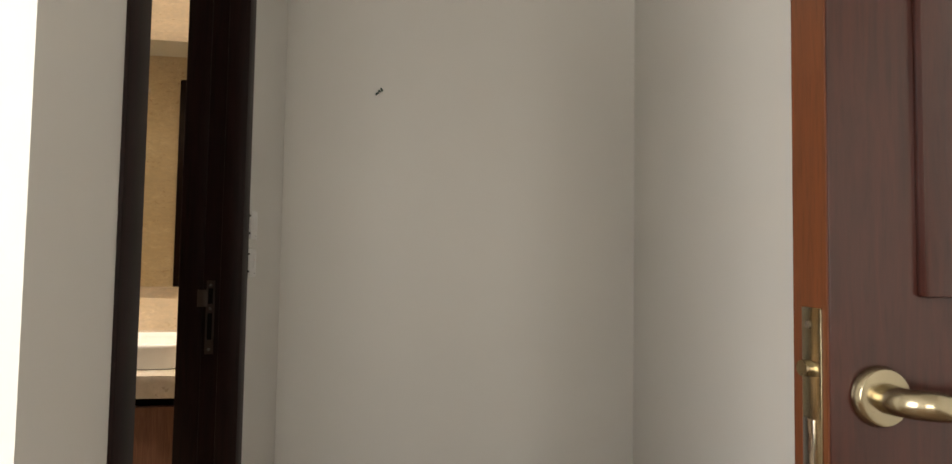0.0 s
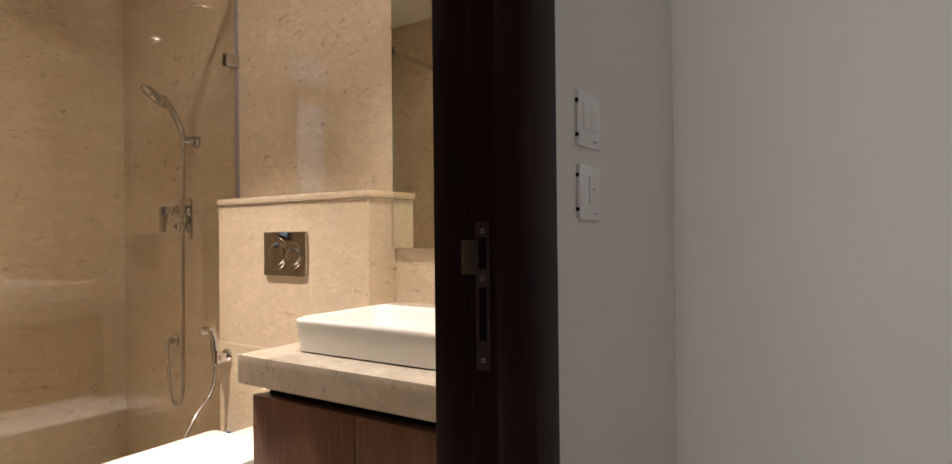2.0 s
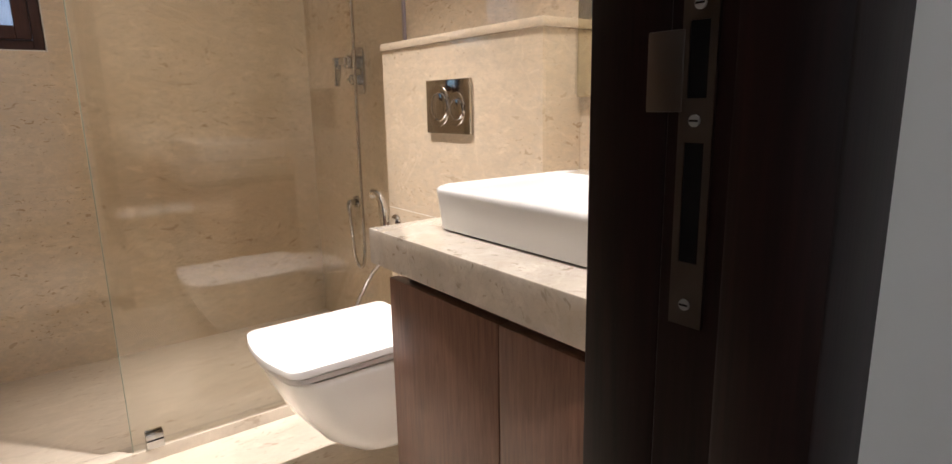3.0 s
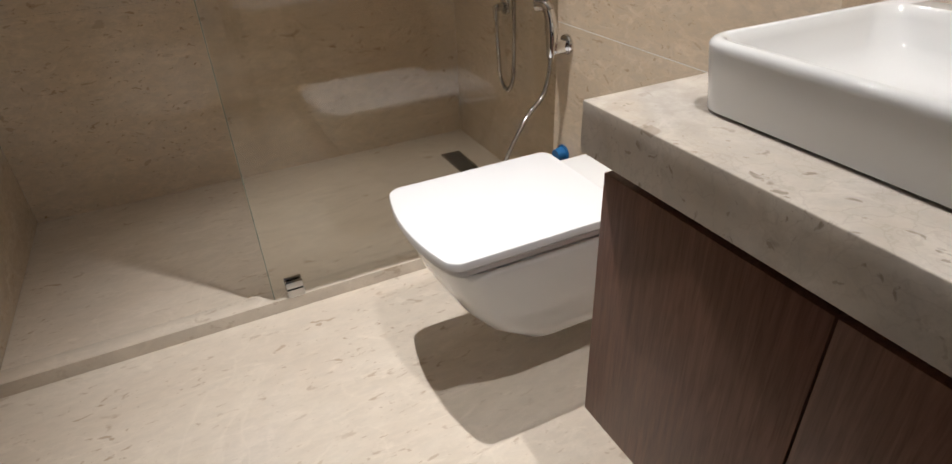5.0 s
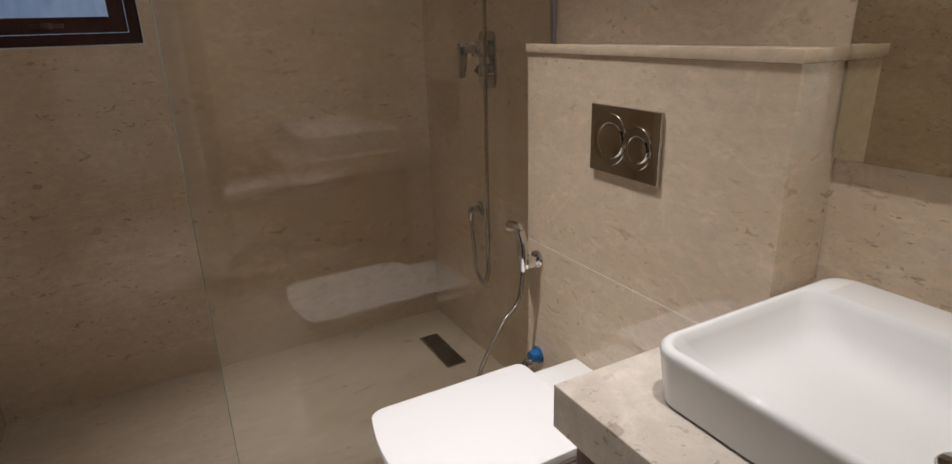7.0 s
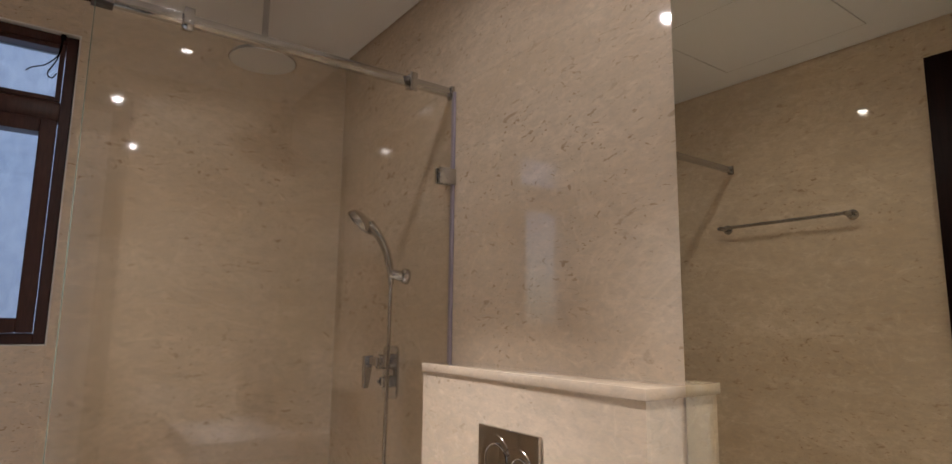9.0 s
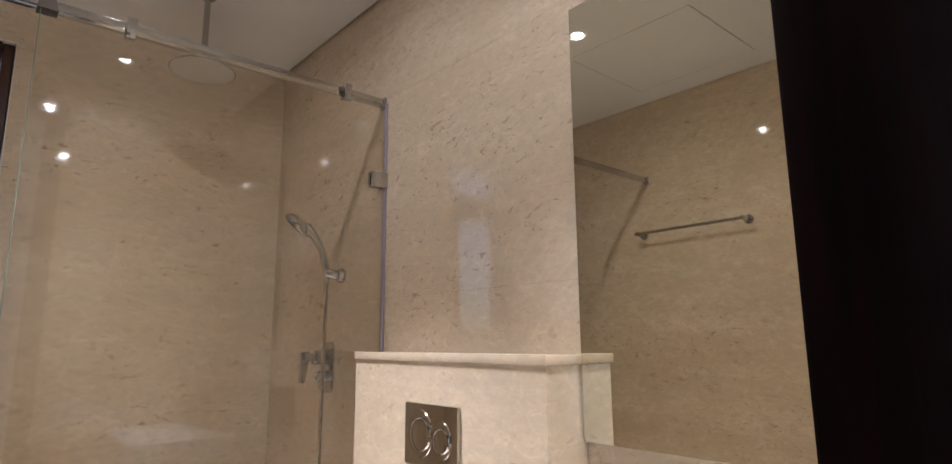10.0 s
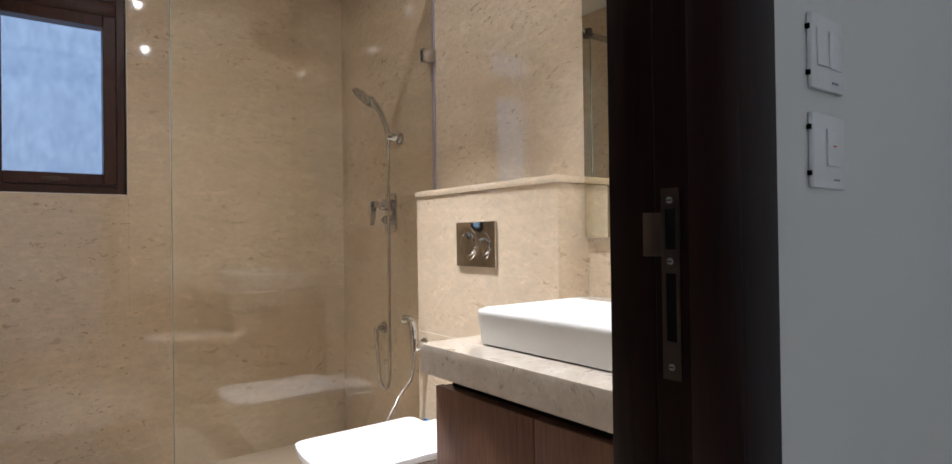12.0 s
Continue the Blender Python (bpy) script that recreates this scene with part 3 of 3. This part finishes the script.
for y in (1.76, 2.40):
    bm = box(GX - 0.028, GX - 0.004, y - 0.012, y + 0.012, 2.062, 2.106, 0.002)
    box(GX + 0.0045, GX + 0.011, y - 0.012, y + 0.012, 2.052, 2.110, 0.001, bm)
    box(GX - 0.0035, GX + 0.0055, y - 0.0105, y + 0.0105, 2.0870, 2.104, 0, bm)
    part("bracket", bm, CHROME, screen)
part("edge_bracket", loft([[Vector((GX + x, y, z)) for y, z in ((1.556, 2.066), (1.600, 2.066), (1.590, 2.108), (1.562, 2.108))] for x in (-0.030, 0.013)]), OLD_STEEL, screen, "dark wedge-shaped end bracket")
for z in (1.80, 0.45):
    bm = box(GX + 0.0045, GX + 0.015, NORTH - 0.062, NORTH - 0.001, z - 0.026, z + 0.026, 0.002)
    box(GX - 0.015, GX - 0.0045, NORTH - 0.062, NORTH - 0.001, z - 0.026, z + 0.026, 0.002, bm)
    part("wall_clamp", bm, CHROME, screen)
bm = box(GX + 0.0045, GX + 0.016, 1.600, 1.648, 0.0405, 0.092, 0.003)
box(GX - 0.016, GX - 0.0045, 1.600, 1.648, 0.0405, 0.092, 0.003, bm)
clamp = part("floor_clamp", bm, CHROME, screen)
part("clamp_groove", box(GX + 0.0150, GX + 0.0164, 1.602, 1.646, 0.066, 0.071), GAP, clamp)

# ---- shower fittings on the end wall ----
WALL = NORTH - 0.0005
mixer = thing("shower_mixer", (-2.818, WALL, 1.17), "chrome shower mixer with lever on the marble wall", "shower mixer")
part("plate", loft([[Vector((p.x, y, p.y)) for p in rounded(-2.878 + k, -2.772 - k, 1.078 + k, 1.260 - k, 0.024, 0, 6)] for y, k in ((WALL, 0.0), (WALL - 0.007, 0.0), (WALL - 0.009, 0.002))]), CHROME, mixer)
part("body", cyl((-2.822, WALL - 0.009, 1.205), (-2.822, WALL - 0.058, 1.205), 0.027, 0.025, bevel=0.003), CHROME, mixer)
lev = part("lever", box(-2.884, -2.800, WALL - 0.074, WALL - 0.0585, 1.192, 1.220, 0.005, segments=3), CHROME, mixer)
part("lever_grip", loft([[Vector((x, y, z)) for x, y in ((-2.890, WALL - 0.082), (-2.872, WALL - 0.082), (-2.870, WALL - 0.050 - k), (-2.888, WALL - 0.050 - k))] for z, k in ((1.224, 0.0), (1.17, 0.006), (1.112, 0.016))]), CHROME, lev)
knob = part("diverter_knob", cyl((-2.820, WALL - 0.009, 1.136), (-2.820, WALL - 0.044, 1.136), 0.021, 0.019, bevel=0.003), CHROME, mixer)
part("knob_fin", box(-2.838, -2.826, WALL - 0.050, WALL - 0.030, 1.130, 1.142, 0.002), CHROME, knob)

shower = thing("hand_shower", (-2.73, WALL, 1.5), "chrome hand shower on a wall holder with a metal hose", "hand shower")
hold = part("holder", cyl((-2.730, WALL, 1.500), (-2.730, WALL - 0.024, 1.500), 0.029, 0.023, bevel=0.004), CHROME, shower)
part("cradle", cyl((-2.730, WALL - 0.020, 1.500), (-2.748, WALL - 0.060, 1.508), 0.019, 0.016, bevel=0.003), CHROME, hold)
part("grip", tube([(-2.746, WALL - 0.056, 1.468), (-2.750, WALL - 0.058, 1.525), (-2.770, WALL - 0.068, 1.592), (-2.798, WALL - 0.084, 1.645), (-2.830, WALL - 0.102, 1.684)], [0.010, 0.0125, 0.014, 0.016, 0.022]), CHROME, shower)
c, d = Vector((-2.856, WALL - 0.116, 1.700)), Vector((-0.50, -0.48, -0.72)).normalized()
head = part("spray_head", loft([[c + d * h + q * (d.orthogonal().normalized() * math.cos(2 * math.pi * j / 40) + d.cross(d.orthogonal().normalized()) * math.sin(2 * math.pi * j / 40)) for j in range(40)]
                                for h, q in ((-0.020, 0.020), (-0.017, 0.036), (-0.008, 0.052), (0.003, 0.060), (0.012, 0.062), (0.016, 0.060))]), CHROME, shower)
part("dark_ring", cyl(c + d * 0.0161, c + d * 0.0172, 0.056, 0.056, 36), GAP, head)
part("spray_face", cyl(c + d * 0.0173, c + d * 0.021, 0.050, 0.047, 36), SPRAY_FACE, head, "grey perforated spray face")
HX, EX = -2.748, -2.905
part("hose", hose([(HX, WALL - 0.056, 1.470), (HX - 0.002, WALL - 0.054, 1.40), (HX - 0.010, WALL - 0.052, 1.10), (HX - 0.018, WALL - 0.050, 0.80), (HX - 0.030, WALL - 0.044, 0.50), (HX - 0.055, WALL - 0.036, 0.395), (HX - 0.105, WALL - 0.030, 0.352), (HX - 0.152, WALL - 0.030, 0.385), (HX - 0.160, WALL - 0.032, 0.46), (EX - 0.004, WALL - 0.038, 0.55), (EX, WALL - 0.042, 0.600)], 0.0080), STEEL, shower, "ribbed metal hose")
elbow = part("wall_elbow", cyl((EX, WALL, 0.628), (EX, WALL - 0.012, 0.628), 0.028, 0.026, bevel=0.003), CHROME, shower)
part("outlet", tube([(EX, WALL - 0.010, 0.628), (EX, WALL - 0.036, 0.628), (EX, WALL - 0.042, 0.618), (EX, WALL - 0.042, 0.588)], [0.013, 0.013, 0.012, 0.0105]), CHROME, elbow)

rain = thing("rain_shower", (-2.89, 2.066, CEIL), "round chrome rain shower on a ceiling arm", "rain shower")
part("flange", cyl((-2.893, 2.066, CEIL - 0.010), (-2.893, 2.066, CEIL - 0.0005), 0.024, 0.031, bevel=0.002), CHROME, rain)
part("arm", cyl((-2.893, 2.066, 2.245), (-2.893, 2.066, CEIL - 0.008), 0.0105), CHROME, rain)
part("joint", cyl((-2.893, 2.066, 2.228), (-2.893, 2.066, 2.255), 0.02, 0.013, bevel=0.002), CHROME, rain)
rh = part("head", cyl((-2.893, 2.066, 2.216), (-2.893, 2.066, 2.229), 0.112, 0.104, 56, bevel=0.003), CHROME, rain)
part("nozzle_face", cyl((-2.893, 2.066, 2.2135), (-2.893, 2.066, 2.2162), 0.106, n=56), NOZZLE, rh, "grey nozzle face")

drain = thing("shower_drain", (-3.0, 2.41, 0.02), "long steel floor drain set in the shower floor", "floor drain")
part("tray", box(-3.132, -2.868, 2.372, 2.448, 0.016, 0.0212), GAP, drain, "dark channel")
bm = bmesh.new()
for p in ((-3.135, -3.128, 2.369, 2.451), (-2.872, -2.865, 2.369, 2.451), (-3.128, -2.872, 2.369, 2.376), (-3.128, -2.872, 2.444, 2.451)):
    box(*p, 0.018, 0.0245, bm=bm)
part("frame", bm, STEEL, drain)
for k in range(22):
    x = -3.124 + k * 0.0118
    part("grate_bar", box(x, x + 0.005, 2.376, 2.444, 0.0195, 0.0238), STEEL, drain)

# ---- toilet ----
TX0, TX1 = -2.187, -1.836
toilet = thing("toilet", (-2.01, BOX[2], 0.1), "white ceramic wall-hung toilet with the lid closed", "toilet")
tm, rings_t = (TX0 + TX1) / 2, []
for z, w, yf, r, bow in ((0.093, 0.150, 2.165, 0.035, 0.004), (0.096, 0.190, 2.125, 0.05, 0.008), (0.106, 0.225, 2.08, 0.06, 0.012), (0.125, 0.255, 2.035, 0.065, 0.016), (0.18, 0.285, 1.972, 0.065, 0.020),
                         (0.25, 0.308, 1.922, 0.06, 0.023), (0.32, 0.324, 1.888, 0.055, 0.026), (0.365, 0.333, 1.874, 0.05, 0.028), (0.380, 0.335, 1.871, 0.05, 0.028), (0.386, 0.330, 1.874, 0.048, 0.028)):
    rings_t.append(rounded(tm - w / 2, tm + w / 2, yf, BOX[2] - 0.001, r, z, 6, bow))
for ring_t in rings_t:
    for p in ring_t:
        if p.y > 2.38:
            p.y = BOX[2] - 0.001
bowl = part("bowl", loft(rings_t), CERAMIC, toilet, "white glazed ceramic bowl")
part("deck", box(tm - 0.140, tm + 0.140, 2.274, BOX[2] - 0.001, 0.3865, 0.416, 0.012, segments=4), CERAMIC, bowl, "raised ceramic deck behind the lid")


def slab_ring(z0, z1, inset, bevel, y_back=2.272):
    q = []
    for z, k in ((z0, bevel), (z0 + bevel, 0), (z1 - bevel, 0), (z1 - bevel * 0.3, bevel * 0.3), (z1, bevel)):
        q.append(rounded(TX0 + inset + k, TX1 - inset - k, 1.852 + inset + k, y_back - k, 0.026, z, 7, 0.030))
    return loft(q)


part("seat", slab_ring(0.3895, 0.4030, 0.009, 0.003), LID, toilet, "white plastic seat")
part("lid", slab_ring(0.4085, 0.4305, 0.0, 0.004), LID, toilet, "closed white plastic lid")
for x in (tm - 0.10, tm + 0.10):
    part("hinge", cyl((x - 0.022, 2.272, 0.405), (x + 0.022, 2.272, 0.405), 0.008, n=16), CHROME, toilet)

flush = thing("flush_plate", (-2.0, BOX[2], 1.03), "polished chrome dual flush plate", "flush plate")
FY = BOX[2] - 0.0005
part("plate", box(-2.109, -1.892, FY - 0.012, FY, 0.951, 1.104, 0.0025, segments=3), PLATE, flush)
for x, z, r in ((-2.037, 1.028, 0.038), (-1.951, 1.020, 0.027)):
    b = part("button", cyl((x, FY - 0.0155, z), (x, FY - 0.0115, z), r, r, 48, bevel=0.0012), PLATE, flush, "round flush button")
    part("dish", loft([[Vector((x - 0.004 + q * math.cos(2 * math.pi * j / 48), FY + yy, z + 0.002 + q * 1.1 * math.sin(2 * math.pi * j / 48))) for j in range(48)] for q, yy in ((r + 0.016, -0.0121), (r + 0.0145, -0.0140), (r + 0.003, -0.0123))], None, False, True), PLATE, flush, "shallow dished surround")
    bm = bmesh.new()
    rings_b = []
    for rad, yy in ((r + 0.0006, -0.0122), (r + 0.0034, -0.0122), (r + 0.0032, -0.0155), (r + 0.0020, -0.0166), (r + 0.0006, -0.0158)):
        rings_b.append([Vector((x + rad * math.cos(2 * math.pi * j / 48), FY + yy, z + rad * math.sin(2 * math.pi * j / 48))) for j in range(48)])
    part("bezel", loft(rings_b + [rings_b[0]], bm, False, False), LIT_CHROME, b, "chrome ring, highlight put into a lighter base colour")

valve = thing("water_valve", (-2.33, BOX[2], 0.31), "angle valve with a blue plastic cover beside the toilet", "valve")
part("cover", cyl((-2.334, FY - 0.006, 0.328), (-2.334, FY, 0.328), 0.027, bevel=0.002), BLUE, valve, "round blue plastic cover")
part("cap", cyl((-2.334, FY - 0.03, 0.328), (-2.334, FY - 0.005, 0.328), 0.017, 0.021), BLUE, valve, "blue plastic cap")
part("pipe", tube([(-2.334, FY - 0.026, 0.314), (-2.334, FY - 0.05, 0.312), (-2.30, FY - 0.065, 0.311), (-2.26, FY - 0.07, 0.310)], 0.010), STEEL, valve)

spray = thing("bidet_spray", (-2.31, BOX[2], 0.65), "chrome hand bidet spray on a wall holder", "bidet spray")
hold = part("holder", cyl((-2.338, FY, 0.640), (-2.338, FY - 0.012, 0.640), 0.028, 0.025, bevel=0.003), LIT_CHROME, spray)
part("cradle", box(-2.352, -2.322, FY - 0.050, FY - 0.008, 0.622, 0.655, 0.005), LIT_CHROME, hold)
part("grip", tube([(-2.338, FY - 0.052, 0.615), (-2.340, FY - 0.050, 0.66), (-2.346, FY - 0.050, 0.70), (-2.356, FY - 0.053, 0.728)], [0.012, 0.0155, 0.0145, 0.014]), LIT_CHROME, spray)
part("nozzle", tube([(-2.352, FY - 0.052, 0.726), (-2.366, FY - 0.055, 0.738), (-2.390, FY - 0.065, 0.738)], [0.014, 0.015, 0.0165]), LIT_CHROME, spray)
part("trigger", box(-2.366, -2.357, FY - 0.058, FY - 0.046, 0.665, 0.722, 0.003), LIT_CHROME, spray)
part("hose", hose([(-2.338, FY - 0.052, 0.615), (-2.346, FY - 0.055, 0.55), (-2.356, FY - 0.066, 0.50), (-2.364, 2.325, 0.452), (-2.373, 2.262, 0.338), (-2.370, 2.232, 0.24), (-2.352, 2.280, 0.17), (-2.336, 2.360, 0.20), (-2.328, FY - 0.024, 0.292)], 0.0068), STEEL, spray, "ribbed metal hose")

# ---- vanity ----
CX0, CX1, CY0, CTOP = -1.600, EAST - 0.001, 1.948, 0.80
cabinet = thing("vanity_cabinet", (-1.23, 2.25, 0.24), "wall-hung walnut veneer vanity cabinet with two doors", "cabinet")
part("body", box(-1.583, EAST - 0.002, 2.003, NORTH - 0.002, 0.240, 0.694, 0.001), VENEER, cabinet)
# shade of the recess is coloured in as a black box
part("shadow_gap", box(-1.560, EAST - 0.004, 2.012, NORTH - 0.004, 0.6945, 0.7295), GAP, cabinet, "recess under the counter, its shade put in as black")
for x0, x1 in ((-1.586, -1.2405), (-1.2375, -0.892)):
    part("door", box(x0, x1, 1.980, 2.002, 0.239, 0.696, 0.0012), VENEER, cabinet, "flush walnut veneer door")
part("filler", box(-0.8895, EAST - 0.002, 1.984, 2.002, 0.239, 0.696, 0.001), VENEER, cabinet)
counter = thing("counter", (-1.23, 2.25, 0.73), "polished grey-beige marble vanity counter", "counter")
bm = box(CX0, CX1, CY0, NORTH - 0.0005, 0.7795, CTOP)
bmesh.ops.bevel(bm, geom=[e for e in bm.edges if min(v.co.z for v in e.verts) > CTOP - 0.001], offset=0.0020, segments=3, profile=0.5, affect='EDGES')
part("top", bm, COUNTER, counter)
part("apron", box(CX0, CX1, CY0, CY0 + 0.02, 0.730, 0.7795), COUNTER, counter)
part("side_apron", box(CX0, CX0 + 0.02, CY0 + 0.02, NORTH - 0.0005, 0.730, 0.7795), COUNTER, counter)

# basin: outer shell, rim and sunken bowl in one lofted skin
BX0, BX1, BY0, BY1, BZ = -1.520, -0.925, 2.037, 2.452, 0.884
basin = thing("wash_basin", (-1.22, 2.25, CTOP), "white ceramic rectangular countertop wash basin", "basin")
rings_w = []
for z, k, r in ((CTOP + 0.0020, 0.009, 0.045), (CTOP + 0.004, 0.006, 0.045), (CTOP + 0.02, 0.005, 0.045), (BZ - 0.014, 0.001, 0.042), (BZ - 0.008, 0.0005, 0.042), (BZ - 0.004, 0.002, 0.041), (BZ - 0.0012, 0.005, 0.040), (BZ, 0.009, 0.038)):
    rings_w.append(rounded(BX0 + k, BX1 - k, BY0 + k, BY1 - k, r, z, 8))
for z, k, r, back in ((BZ, 0.012, 0.036, 0.085), (BZ - 0.0025, 0.0155, 0.034, 0.088), (BZ - 0.015, 0.020, 0.04, 0.092), (BZ - 0.045, 0.034, 0.05, 0.10), (BZ - 0.062, 0.055, 0.06, 0.115), (BZ - 0.071, 0.10, 0.07, 0.14), (BZ - 0.074, 0.15, 0.04, 0.17)):
    rings_w.append(rounded(BX0 + k, BX1 - k, BY0 + k, BY1 - back, r, z, 8))
part("bowl", loft(rings_w), CERAMIC, basin)
part("waste", cyl((-1.22, 2.22, BZ - 0.0745), (-1.22, 2.22, BZ - 0.070), 0.030, 0.027, bevel=0.001), CHROME, basin, "chrome waste")
# thin near-black ring, inset under the basin foot
part("sealant", loft([rounded(BX0 + 0.014, BX1 - 0.014, BY0 + 0.014, BY1 - 0.014, 0.045, z, 8) for z in (CTOP + 0.0002, CTOP + 0.0020)]), GAP, basin, "thin dark joint under the basin")

faucet = thing("basin_mixer", (-1.225, 2.41, BZ), "chrome single-lever basin mixer tap", "tap")
fx, fy = -1.225, 2.410
part("body", loft([rounded(fx - w, fx + w, fy - w * 1.05, fy + w * 1.05, w * 0.6, z, 5) for z, w in ((BZ + 0.0005, 0.026), (BZ + 0.006, 0.0245), (BZ + 0.05, 0.022), (BZ + 0.098, 0.0215), (BZ + 0.102, 0.018))]), CHROME, faucet)
part("spout", loft([[Vector((fx + a * w, y, z + b * h)) for a, b in ((-1, -1), (1, -1), (1, 0.6), (0.7, 1), (-0.7, 1), (-1, 0.6))] for y, z, w, h in ((fy - 0.01, BZ + 0.068, 0.019, 0.018), (fy - 0.06, BZ + 0.074, 0.018, 0.014), (fy - 0.112, BZ + 0.078, 0.0165, 0.010), (fy - 0.118, BZ + 0.078, 0.015, 0.008))]), CHROME, faucet)
part("aerator", cyl((fx, fy - 0.103, BZ + 0.061), (fx, fy - 0.103, BZ + 0.070), 0.0105, n=20), STEEL, faucet)
lv = part("lever_cap", cyl((fx, fy, BZ + 0.1025), (fx, fy, BZ + 0.122), 0.0205, 0.0185, bevel=0.003), CHROME, faucet)
part("lever", box(fx - 0.009, fx + 0.009, fy - 0.085, fy + 0.012, BZ + 0.1225, BZ + 0.130, 0.003), CHROME, lv)

mirror = thing("mirror", (-1.23, NORTH, 1.5), "large frameless wall mirror over the vanity", "mirror")
part("glass", box(-1.610, EAST - 0.002, 2.5405, 2.5455, 1.046, 2.058, 0.0006, segments=1), MIRROR, mirror)
part("backing", box(-1.6085, EAST - 0.003, 2.5460, NORTH - 0.0005, 1.0475, 2.0565), GAP, mirror, "dark backing board")

# ---- towel rail on the side wall ----
towel = thing("towel_rail", (-2.2, SOUTH, 1.78), "slim chrome towel rail on the marble wall", "towel rail")
for x in (-2.495, -1.945):
    p = part("post", cyl((x, SOUTH, 1.797), (x, SOUTH + 0.072, 1.797), 0.011, bevel=0.002), CHROME, towel)
    part("rose", cyl((x, SOUTH, 1.797), (x, SOUTH + 0.010, 1.797), 0.022, bevel=0.002), CHROME, p)
part("bar", cyl((-2.51, SOUTH + 0.064, 1.797), (-1.930, SOUTH + 0.064, 1.797), 0.0075), CHROME, towel)

# ---- downlights ----
for lx, ly in DOWNLIGHTS:
    dl = thing("downlight", (lx, ly, CEIL), "round recessed ceiling downlight, lit", "downlight", "ceiling downlights")
    rings_d = []
    for r, z in ((0.031, CEIL - 0.001), (0.042, CEIL - 0.001), (0.042, CEIL - 0.004), (0.033, CEIL - 0.006), (0.031, CEIL - 0.004)):
        rings_d.append([Vector((lx + r * math.cos(2 * math.pi * j / 40), ly + r * math.sin(2 * math.pi * j / 40), z)) for j in range(40)])
    part("trim", loft(rings_d + [rings_d[0]], None, False, False), SWITCH, dl)
    part("lens", cyl((lx, ly, CEIL - 0.0035), (lx, ly, CEIL - 0.001), 0.022, n=40), BULB, dl, "glowing lens")

# ---- passage: switches and the loose wire ends ----
def switch(z0, z1, label, rockers):
    s = thing("switch_plate", (HALL_W, 1.985, z0), label, "switch", "switches by the bathroom door")
    x = HALL_W + 0.0005
    part("plate", box(x, x + 0.007, 1.942, 2.030, z0, z1, 0.002), SWITCH, s)
    for (a, b), lit in rockers:
        r = part("rocker", box(x + 0.0072, x + 0.0095, a, b, z0 + 0.028, z1 - 0.018, 0.0015), SWITCH, s)
        if lit:
            part("indicator", box(x + 0.0092, x + 0.0100, (a + b) / 2 - 0.004, (a + b) / 2 + 0.004, (z0 + z1) / 2 + 0.006, (z0 + z1) / 2 + 0.008), RED, r)
    part("maker_mark", box(x + 0.0068, x + 0.0074, 1.995, 2.012, z0 + 0.010, z0 + 0.0125), INK, s)
    for z in (z0 + 0.018, z1 - 0.018):
        part("side_clip", box(x, x + 0.0045, 1.9385, 1.9425, z - 0.003, z + 0.003), GAP, s)


switch(1.108, 1.200, "white plastic switch plate with a small red indicator", (((1.975, 2.012), True),))
switch(1.230, 1.322, "white plastic switch plate", (((1.952, 1.984), False), ((1.986, 2.020), False)))
ends = thing("wire_ends", (-0.31, HALL_N, 1.89), "short dark green wire ends poking from the wall", "wire")
for a, b in (((-0.318, 1.884), (-0.326, 1.874)), ((-0.304, 1.902), (-0.300, 1.892)), ((-0.313, 1.893), (-0.309, 1.889))):
    part("strand", tube([(a[0], HALL_N + 0.004, a[1]), (a[0], HALL_N - 0.008, a[1]), (b[0], HALL_N - 0.012, b[1])], 0.0042, n=8), GREEN_BLACK, ends)

# ---- unseen windows added to let daylight into the room outside ----
bw = thing("unseen_window_2", (-0.95, -4.4, 0.6), "unseen white framed window added behind the start for daylight", "window", kind="structure")
bm = bmesh.new()
for p in ((-1.8, -1.75, 0.6, 2.3), (-0.15, -0.1, 0.6, 2.3), (-1.75, -0.15, 0.6, 0.65), (-1.75, -0.15, 2.25, 2.3), (-0.98, -0.92, 0.65, 2.25)):
    box(p[0], p[1], -4.43, -4.38, p[2], p[3], bm=bm)
part("window_frame", bm, PAINT, bw)
bw = thing("unseen_window_3", (-2.4, -0.95, 0.6), "unseen white framed side window added for daylight", "window", kind="structure")
bm = bmesh.new()
for p in ((-1.65, -1.6, 0.6, 2.3), (-0.3, -0.25, 0.6, 2.3), (-1.6, -0.3, 0.6, 0.65), (-1.6, -0.3, 2.25, 2.3), (-0.98, -0.92, 0.65, 2.25)):
    box(-2.43, -2.38, p[0], p[1], p[2], p[3], bm=bm)
part("window_frame", bm, PAINT, bw)
